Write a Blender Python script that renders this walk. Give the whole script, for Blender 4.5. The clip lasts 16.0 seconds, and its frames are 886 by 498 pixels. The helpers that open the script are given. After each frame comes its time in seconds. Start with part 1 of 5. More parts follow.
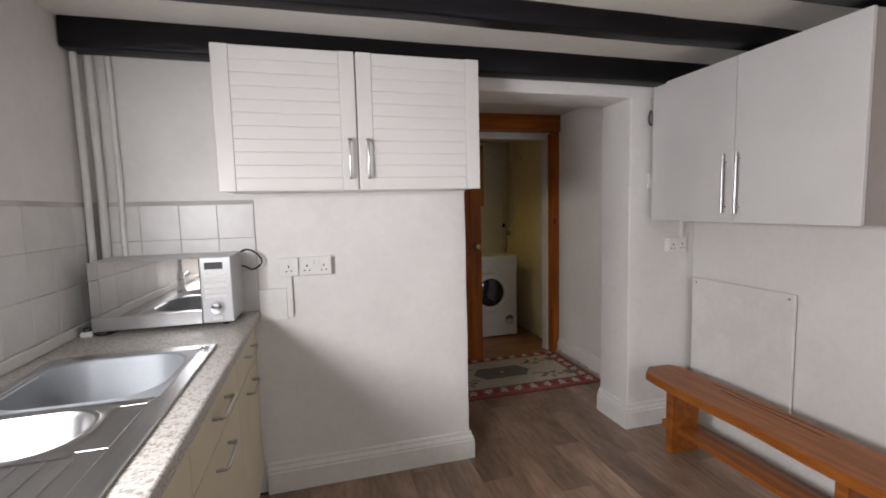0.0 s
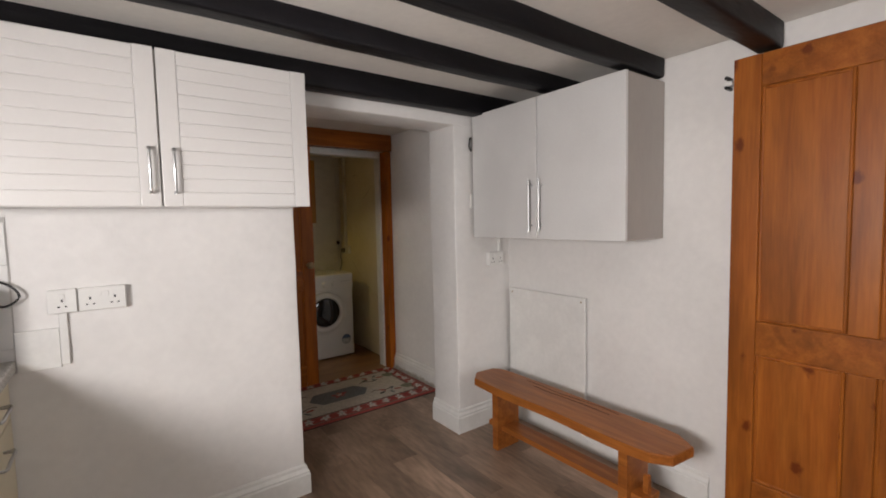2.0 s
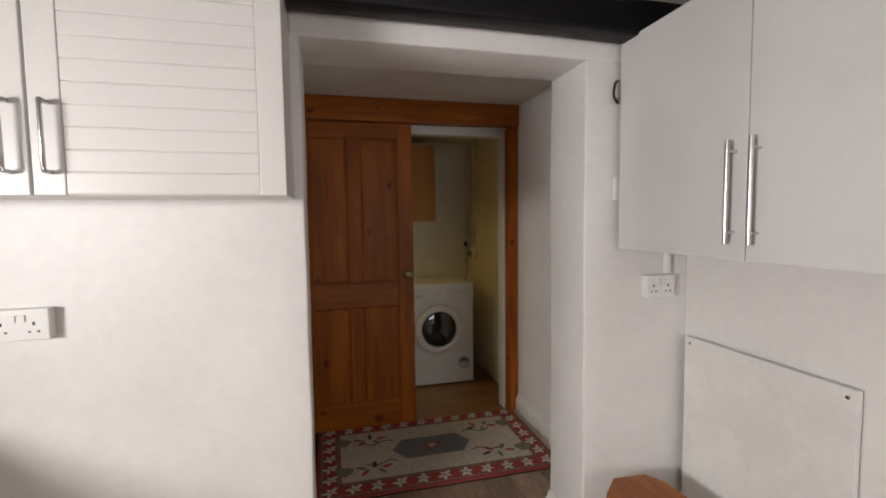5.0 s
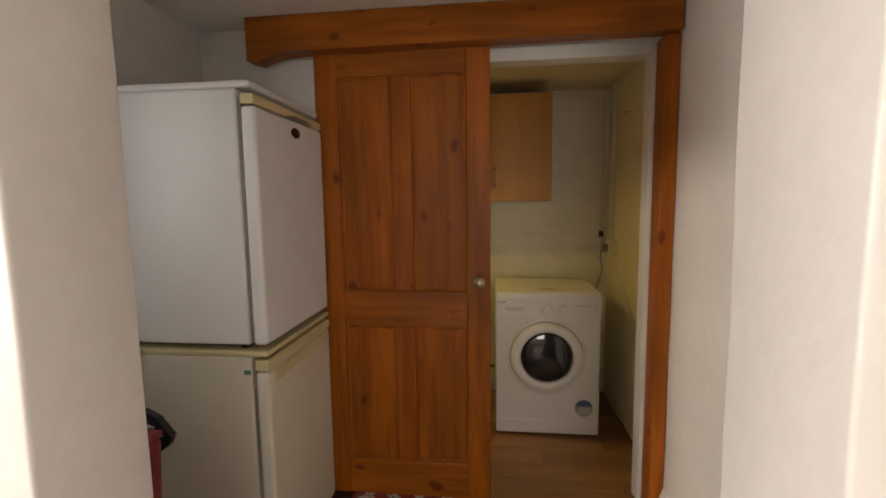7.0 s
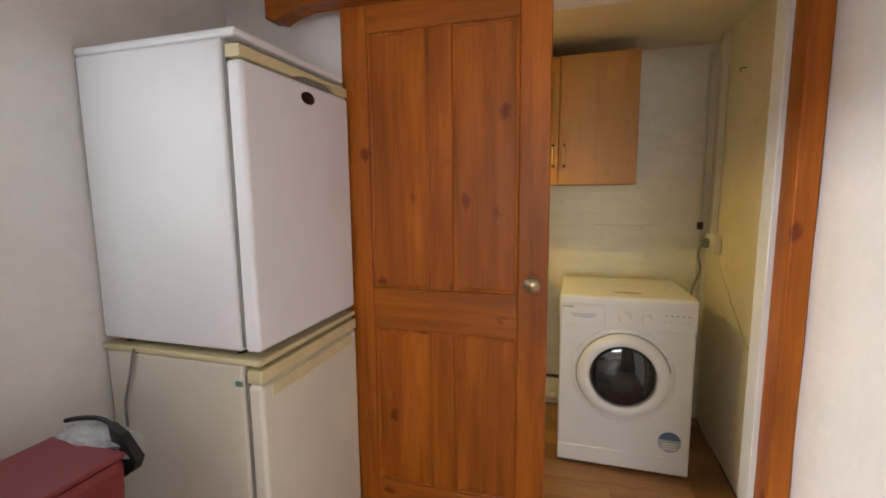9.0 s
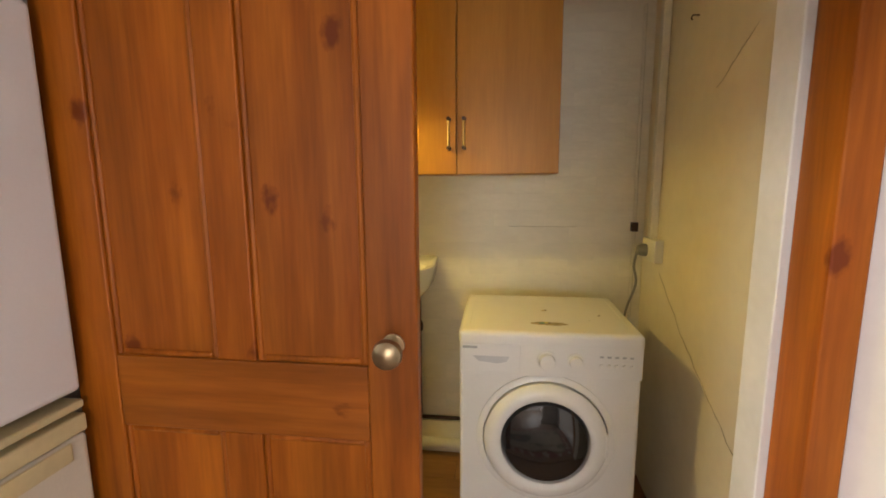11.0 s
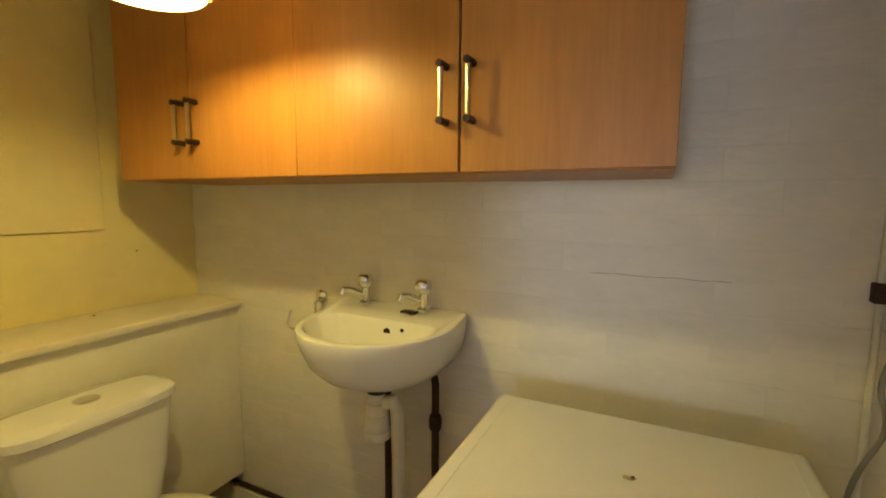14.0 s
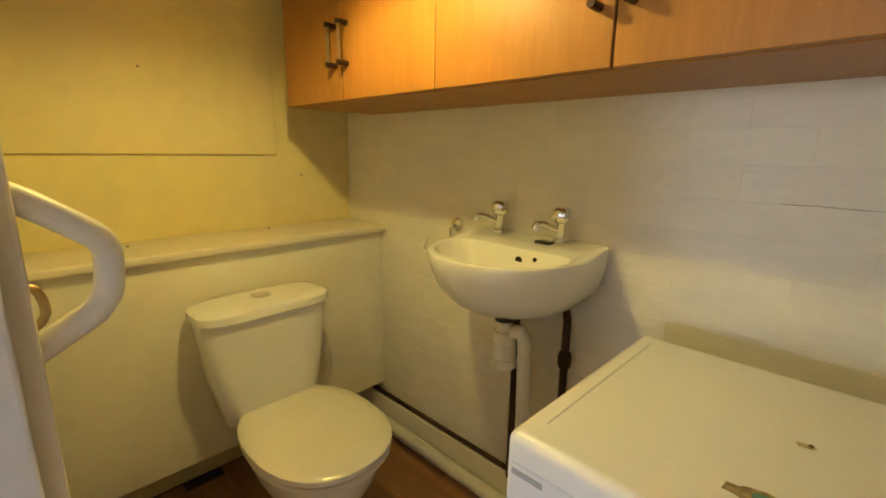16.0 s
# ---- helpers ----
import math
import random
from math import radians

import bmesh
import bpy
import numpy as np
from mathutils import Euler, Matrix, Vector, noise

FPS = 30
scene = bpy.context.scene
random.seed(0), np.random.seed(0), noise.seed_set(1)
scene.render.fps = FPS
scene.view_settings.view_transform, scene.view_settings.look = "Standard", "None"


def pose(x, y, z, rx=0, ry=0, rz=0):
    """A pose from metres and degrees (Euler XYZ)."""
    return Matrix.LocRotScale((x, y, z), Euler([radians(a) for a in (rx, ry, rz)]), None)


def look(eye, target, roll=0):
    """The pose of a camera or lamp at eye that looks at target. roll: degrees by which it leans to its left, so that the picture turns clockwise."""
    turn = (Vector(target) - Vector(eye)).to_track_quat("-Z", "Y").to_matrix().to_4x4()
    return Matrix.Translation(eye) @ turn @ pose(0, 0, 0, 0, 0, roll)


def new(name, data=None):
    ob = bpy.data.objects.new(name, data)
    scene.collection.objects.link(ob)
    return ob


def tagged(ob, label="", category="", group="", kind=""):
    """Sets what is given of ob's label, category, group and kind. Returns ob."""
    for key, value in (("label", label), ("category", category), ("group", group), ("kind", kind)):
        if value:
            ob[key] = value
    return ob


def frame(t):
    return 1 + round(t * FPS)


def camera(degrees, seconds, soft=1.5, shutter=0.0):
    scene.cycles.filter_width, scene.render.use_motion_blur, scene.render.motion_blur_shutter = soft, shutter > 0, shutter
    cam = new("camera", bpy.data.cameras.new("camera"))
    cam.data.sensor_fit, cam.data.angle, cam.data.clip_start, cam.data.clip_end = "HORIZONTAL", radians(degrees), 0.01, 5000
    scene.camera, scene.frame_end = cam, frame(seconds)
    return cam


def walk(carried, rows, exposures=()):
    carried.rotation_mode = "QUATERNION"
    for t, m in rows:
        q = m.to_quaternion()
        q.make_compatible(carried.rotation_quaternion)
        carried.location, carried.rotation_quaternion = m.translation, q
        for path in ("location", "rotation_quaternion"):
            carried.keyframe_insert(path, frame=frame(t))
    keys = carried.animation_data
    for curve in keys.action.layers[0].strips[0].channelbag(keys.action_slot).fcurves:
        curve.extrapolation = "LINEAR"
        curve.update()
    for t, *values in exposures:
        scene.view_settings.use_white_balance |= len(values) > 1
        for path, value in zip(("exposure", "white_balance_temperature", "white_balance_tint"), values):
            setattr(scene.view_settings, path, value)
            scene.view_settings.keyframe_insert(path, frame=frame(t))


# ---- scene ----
cam = camera(89.9, 16.0, 1.8)
METRES, EYE, TILT, LEAN, TURN = 4.4, 1.36, 0.0, 0.0, -15.4
ROWS = [
    (0.0, 0.0, 0.0, 0.0, -0.13, -5.38, 1.41),
    (0.5, 0.0056, -0.0005, 0.0, -7.87, -5.29, 1.39),
    (1.0, 0.0074, -0.0001, 0.0002, -13.8, -4.91, 1.37),
    (1.5, 0.0053, 0.0023, 0.0021, -18.19, -4.45, 1.27),
    (2.0, 0.0042, 0.0047, 0.0033, -21.06, -3.87, 1.24),
    (2.5, 0.005, 0.0076, 0.0065, -22.29, -3.3, 1.22),
    (3.0, 0.0181, 0.0248, 0.0074, -21.2, -2.81, 1.13),
    (3.5, 0.0483, 0.0612, 0.005, -17.46, -2.53, 1.08),
    (4.0, 0.0793, 0.097, 0.0053, -11.52, -2.53, 0.97),
    (6.5, 0.1874, 0.4016, 0.0004, 17.67, -5.36, 0.82),
    (7.0, 0.1935, 0.4544, -0.0001, 21.94, -6.03, 0.77),
    (7.5, 0.1922, 0.4953, -0.0044, 27.33, -6.41, 0.61),
    (8.0, 0.1938, 0.5129, -0.0049, 32.51, -6.81, 0.5),
    (10.5, 0.1606, 0.6418, -0.0092, 27.32, -8.32, 0.46),
    (11.0, 0.1575, 0.7016, -0.0072, 22.67, -8.51, 0.37),
    (11.5, 0.1612, 0.7612, -0.0083, 19.44, -8.23, 0.37),
    (12.0, 0.1591, 0.8146, -0.008, 18.56, -7.56, 0.02),
    (12.5, 0.1596, 0.8568, -0.0093, 21.07, -7.04, -0.07),
    (13.0, 0.1551, 0.8838, -0.01, 26.56, -7.02, -0.16),
    (13.5, 0.1495, 0.9046, -0.0111, 33.6, -6.78, -0.28),
    (14.0, 0.146, 0.909, -0.0129, 41.55, -6.11, -0.38),
    (14.5, 0.1463, 0.9094, -0.013, 49.42, -6.1, -0.71),
    (15.0, 0.1466, 0.9114, -0.0135, 55.42, -7.1, -0.82),
    (15.5, 0.1459, 0.916, -0.0215, 58.84, -9.17, -0.88),
    (16.0, 0.1416, 0.9201, -0.0311, 60.15, -12.49, -0.76),
]
LIGHT = [(0.0, -1.0, 6350, 10), (2.5, -0.87, 6700, 10), (4.0, -0.78, 6650, 10), (6.5, -0.35, 7200, 10), (7.0, 0.1, 7500, 10), (8.0, 0.75, 7000, 10), (10.5, 1.25, 6100, 10), (11.0, 1.25, 6700, 10), (11.5, 1.45, 6400, 10), (12.0, 1.6, 5550, 10), (13.0, 1.45, 5500, 10), (14.0, 1.2, 5700, 10), (16.0, 1.33, 5850, 10)]
walk(cam, [(t, pose(0, 0, EYE, TILT, LEAN, TURN) @ pose(METRES * x, METRES * y, METRES * z, 90 + pitch, roll, yaw)) for t, x, y, z, yaw, pitch, roll in ROWS], LIGHT)

# ---- world and light ----
world = bpy.data.worlds.new("world")
scene.world = world
world.use_nodes = True
wn = world.node_tree.nodes
sky = wn.new("ShaderNodeTexSky")
sky.sky_type, sky.sun_disc, sky.sun_elevation, sky.sun_rotation = "NISHITA", False, radians(38), radians(300)
world.node_tree.links.new(sky.outputs[0], wn["Background"].inputs[0])
wn["Background"].inputs[1].default_value = 0.1


def lamp(name, kind, m, power, colour, **extra):
    data = bpy.data.lights.new(name, kind)
    data.energy, data.color = power, colour
    if kind == "AREA":
        data.shape, data.size, data.size_y = "RECTANGLE", extra["size"], extra["size_y"]
    elif kind == "SUN":
        data.angle = extra["angle"]
    else:
        data.shadow_soft_size = extra["radius"]
    ob = new(name, data)
    ob.matrix_world = m
    return ob


lamp("sun", "SUN", look((-4, 6, 5), (0, 0, 0)), 1.0, (1.0, 0.95, 0.88), angle=radians(10))
# daylight in the opening of the kitchen window
lamp("window_daylight", "AREA", look((-0.98, 0.25, 1.40), (2.0, 1.05, -0.15)), 98, (1.0, 0.97, 0.985), size=0.75, size_y=0.34)
# lamp in an assumed, unseen back window, to light pier, lobby and toilet
lamp("assumed_back_daylight", "AREA", look((1.55, -1.66, 1.42), (1.6, 2.0, 1.15)), 24, (0.95, 0.965, 1.0), size=1.0, size_y=0.9)
# bulb in the shade of the toilet's lamp
lamp("shade_bulb", "POINT", pose(0.88, 4.17, 1.684), 6.6, (1.0, 0.775, 0.20), radius=0.02)
# fill lamp in an unseen, added lobby opening, brightening fridge side and pier
lamp("added_lobby_fill", "AREA", look((0.02, 2.59, 1.45), (1.5, 2.95, 1.0)), 1.2, (0.93, 0.96, 1.0), size=0.28, size_y=0.8)

# ---- materials ----
def mat(name, colour, rough=0.6, metal=0.0, vary=0.08, scale=6.0, grain=60.0, bump=0.15, dist=0.002, second=None, coat=0.0, stretch=(1, 1, 1), emit=0.0, spec=0.5, each=0.0, lo=0.42, hi=0.62):
    m = bpy.data.materials.new(name)
    m.use_nodes = True
    n, l = m.node_tree.nodes, m.node_tree.links
    b = n["Principled BSDF"]
    b.inputs["Roughness"].default_value, b.inputs["Metallic"].default_value = rough, metal
    b.inputs["Coat Weight"].default_value = coat
    b.inputs["Specular IOR Level"].default_value = spec
    tc, mp = n.new("ShaderNodeTexCoord"), n.new("ShaderNodeMapping")
    mp.inputs["Scale"].default_value = stretch
    l.new(tc.outputs["Object"], mp.inputs["Vector"])
    big, fine = n.new("ShaderNodeTexNoise"), n.new("ShaderNodeTexNoise")
    big.inputs["Scale"].default_value, big.inputs["Detail"].default_value = scale, 5
    fine.inputs["Scale"].default_value, fine.inputs["Detail"].default_value = grain, 6
    info = n.new("ShaderNodeObjectInfo")
    shift = n.new("ShaderNodeVectorMath")
    shift.operation = "MULTIPLY_ADD"
    shift.inputs[1].default_value = (1, 1, 1)
    l.new(mp.outputs[0], shift.inputs[0])
    r10 = n.new("ShaderNodeMath")
    r10.operation = "MULTIPLY"
    r10.inputs[1].default_value = 37.0
    l.new(info.outputs["Random"], r10.inputs[0])
    l.new(r10.outputs[0], shift.inputs[2])
    for t in (big, fine):
        l.new(shift.outputs[0], t.inputs["Vector"])
    ramp = n.new("ShaderNodeValToRGB")
    c2 = second or [c * (1 - vary * 2.2) for c in colour]
    ramp.color_ramp.elements[0].position, ramp.color_ramp.elements[1].position = lo, hi
    ramp.color_ramp.elements[0].color, ramp.color_ramp.elements[1].color = (*c2, 1), (*colour, 1)
    l.new(big.outputs[0], ramp.inputs[0])
    mul = n.new("ShaderNodeMix")
    mul.data_type, mul.blend_type = "RGBA", "MULTIPLY"
    mul.inputs["Factor"].default_value = 1.0
    g = n.new("ShaderNodeMapRange")
    g.inputs["From Min"].default_value, g.inputs["From Max"].default_value = 0.3, 0.7
    g.inputs["To Min"].default_value, g.inputs["To Max"].default_value = 1 - vary * 1.5, 1.0
    l.new(fine.outputs[0], g.inputs[0])
    l.new(ramp.outputs[0], mul.inputs[6])
    l.new(g.outputs[0], mul.inputs[7])
    out = mul.outputs[2]
    if each:
        hs = n.new("ShaderNodeHueSaturation")
        er = n.new("ShaderNodeMapRange")
        er.inputs["To Min"].default_value, er.inputs["To Max"].default_value = 1 - each, 1 + each
        l.new(info.outputs["Random"], er.inputs[0])
        l.new(er.outputs[0], hs.inputs["Value"])
        l.new(out, hs.inputs["Color"])
        out = hs.outputs[0]
    l.new(out, b.inputs["Base Color"])
    rr = n.new("ShaderNodeMapRange")
    rr.inputs["To Min"].default_value, rr.inputs["To Max"].default_value = rough - 0.15 * rough * (1 - metal * 0.5), min(rough * 1.18, 1)
    l.new(big.outputs[0], rr.inputs[0])
    l.new(rr.outputs[0], b.inputs["Roughness"])
    if bump:
        bp = n.new("ShaderNodeBump")
        bp.inputs["Strength"].default_value, bp.inputs["Distance"].default_value = bump, dist
        add = n.new("ShaderNodeMath")
        add.operation = "MULTIPLY_ADD"
        add.inputs[1].default_value = 2.0
        l.new(big.outputs[0], add.inputs[0])
        l.new(fine.outputs[0], add.inputs[2])
        l.new(add.outputs[0], bp.inputs["Height"])
        l.new(bp.outputs[0], b.inputs["Normal"])
    if emit:
        b.inputs["Emission Color"].default_value = (*colour, 1)
        b.inputs["Emission Strength"].default_value = emit
    return m


def pine(name, colour, dark, axis=2, gloss=0.38, knots=True, grain=0.72):
    """Varnished pine: long grain along one axis, growth bands and scattered knots."""
    m = bpy.data.materials.new(name)
    m.use_nodes = True
    n, l = m.node_tree.nodes, m.node_tree.links
    b = n["Principled BSDF"]
    b.inputs["Roughness"].default_value = gloss
    b.inputs["Specular IOR Level"].default_value = 0.28
    tc, mp, info = n.new("ShaderNodeTexCoord"), n.new("ShaderNodeMapping"), n.new("ShaderNodeObjectInfo")
    sc = [1.0, 1.0, 1.0]
    sc[axis] = 0.07
    mp.inputs["Scale"].default_value = sc
    l.new(tc.outputs["Object"], mp.inputs["Vector"])
    mul = n.new("ShaderNodeMath")
    mul.operation, mul.inputs[1].default_value = "MULTIPLY", 19.0
    l.new(info.outputs["Random"], mul.inputs[0])
    cmb = n.new("ShaderNodeVectorMath")
    cmb.operation = "ADD"
    l.new(mp.outputs[0], cmb.inputs[0])
    l.new(mul.outputs[0], cmb.inputs[1])
    bands, fine = n.new("ShaderNodeTexNoise"), n.new("ShaderNodeTexNoise")
    bands.inputs["Scale"].default_value, bands.inputs["Detail"].default_value, bands.inputs["Distortion"].default_value = 22, 3, 0.6
    fine.inputs["Scale"].default_value, fine.inputs["Detail"].default_value = 130, 5
    l.new(cmb.outputs[0], bands.inputs["Vector"])
    l.new(cmb.outputs[0], fine.inputs["Vector"])
    ramp = n.new("ShaderNodeValToRGB")
    ramp.color_ramp.elements[0].position, ramp.color_ramp.elements[1].position = 0.36, 0.64
    ramp.color_ramp.elements[0].color, ramp.color_ramp.elements[1].color = (*dark, 1), (*colour, 1)
    l.new(bands.outputs[0], ramp.inputs[0])
    g = n.new("ShaderNodeMapRange")
    g.inputs["From Min"].default_value, g.inputs["From Max"].default_value = 0.3, 0.7
    g.inputs["To Min"].default_value, g.inputs["To Max"].default_value = grain, 1.05
    l.new(fine.outputs[0], g.inputs[0])
    mix = n.new("ShaderNodeMix")
    mix.data_type, mix.blend_type = "RGBA", "MULTIPLY"
    mix.inputs["Factor"].default_value = 1
    l.new(ramp.outputs[0], mix.inputs[6])
    l.new(g.outputs[0], mix.inputs[7])
    out = mix.outputs[2]
    cloud = n.new("ShaderNodeTexNoise")
    cloud.inputs["Scale"].default_value, cloud.inputs["Detail"].default_value = 4.5, 4
    cs, cst = n.new("ShaderNodeVectorMath"), n.new("ShaderNodeMapping")
    csc = [1.6, 1.6, 1.6]
    csc[axis] = 0.35
    cst.inputs["Scale"].default_value = csc
    l.new(tc.outputs["Object"], cst.inputs["Vector"])
    l.new(cst.outputs[0], cs.inputs[0])
    l.new(mul.outputs[0], cs.inputs[1])
    l.new(cs.outputs[0], cloud.inputs["Vector"])
    cg = n.new("ShaderNodeMapRange")
    cg.inputs["From Min"].default_value, cg.inputs["From Max"].default_value = 0.35, 0.65
    cg.inputs["To Min"].default_value, cg.inputs["To Max"].default_value = (0.72, 1.08) if knots else (0.94, 1.03)
    l.new(cloud.outputs[0], cg.inputs[0])
    cm = n.new("ShaderNodeMix")
    cm.data_type, cm.blend_type = "RGBA", "MULTIPLY"
    cm.inputs["Factor"].default_value = 1
    l.new(out, cm.inputs[6])
    l.new(cg.outputs[0], cm.inputs[7])
    out = cm.outputs[2]
    if knots:
        vo, ms = n.new("ShaderNodeTexVoronoi"), n.new("ShaderNodeMapping")
        ks = [6.5, 6.5, 6.5]
        ks[axis] = 4.2
        ms.inputs["Scale"].default_value = ks
        l.new(tc.outputs["Object"], ms.inputs["Vector"])
        kadd = n.new("ShaderNodeVectorMath")
        l.new(ms.outputs[0], kadd.inputs[0])
        l.new(mul.outputs[0], kadd.inputs[1])
        wob, wmul, wadd = n.new("ShaderNodeTexNoise"), n.new("ShaderNodeVectorMath"), n.new("ShaderNodeVectorMath")
        wob.inputs["Scale"].default_value, wob.inputs["Detail"].default_value = 9.0, 3
        l.new(kadd.outputs[0], wob.inputs["Vector"])
        wmul.operation = "SCALE"
        wmul.inputs["Scale"].default_value = 0.16
        l.new(wob.outputs["Color"], wmul.inputs[0])
        l.new(kadd.outputs[0], wadd.inputs[0])
        l.new(wmul.outputs[0], wadd.inputs[1])
        l.new(wadd.outputs[0], vo.inputs["Vector"])
        vo.inputs["Scale"].default_value = 1.0
        kr = n.new("ShaderNodeMapRange")
        kr.inputs["From Min"].default_value, kr.inputs["From Max"].default_value = 0.085, 0.15
        kr.inputs["To Min"].default_value, kr.inputs["To Max"].default_value = 0.88, 0.0
        l.new(vo.outputs["Distance"], kr.inputs[0])
        km = n.new("ShaderNodeMix")
        km.data_type = "RGBA"
        l.new(kr.outputs[0], km.inputs["Factor"])
        l.new(out, km.inputs[6])
        km.inputs[7].default_value = (dark[0] * 0.42, dark[1] * 0.25, dark[2] * 0.2, 1)
        out = km.outputs[2]
    l.new(out, b.inputs["Base Color"])
    bp = n.new("ShaderNodeBump")
    bp.inputs["Strength"].default_value, bp.inputs["Distance"].default_value = 0.12, 0.001
    l.new(fine.outputs[0], bp.inputs["Height"])
    l.new(bp.outputs[0], b.inputs["Normal"])
    return m


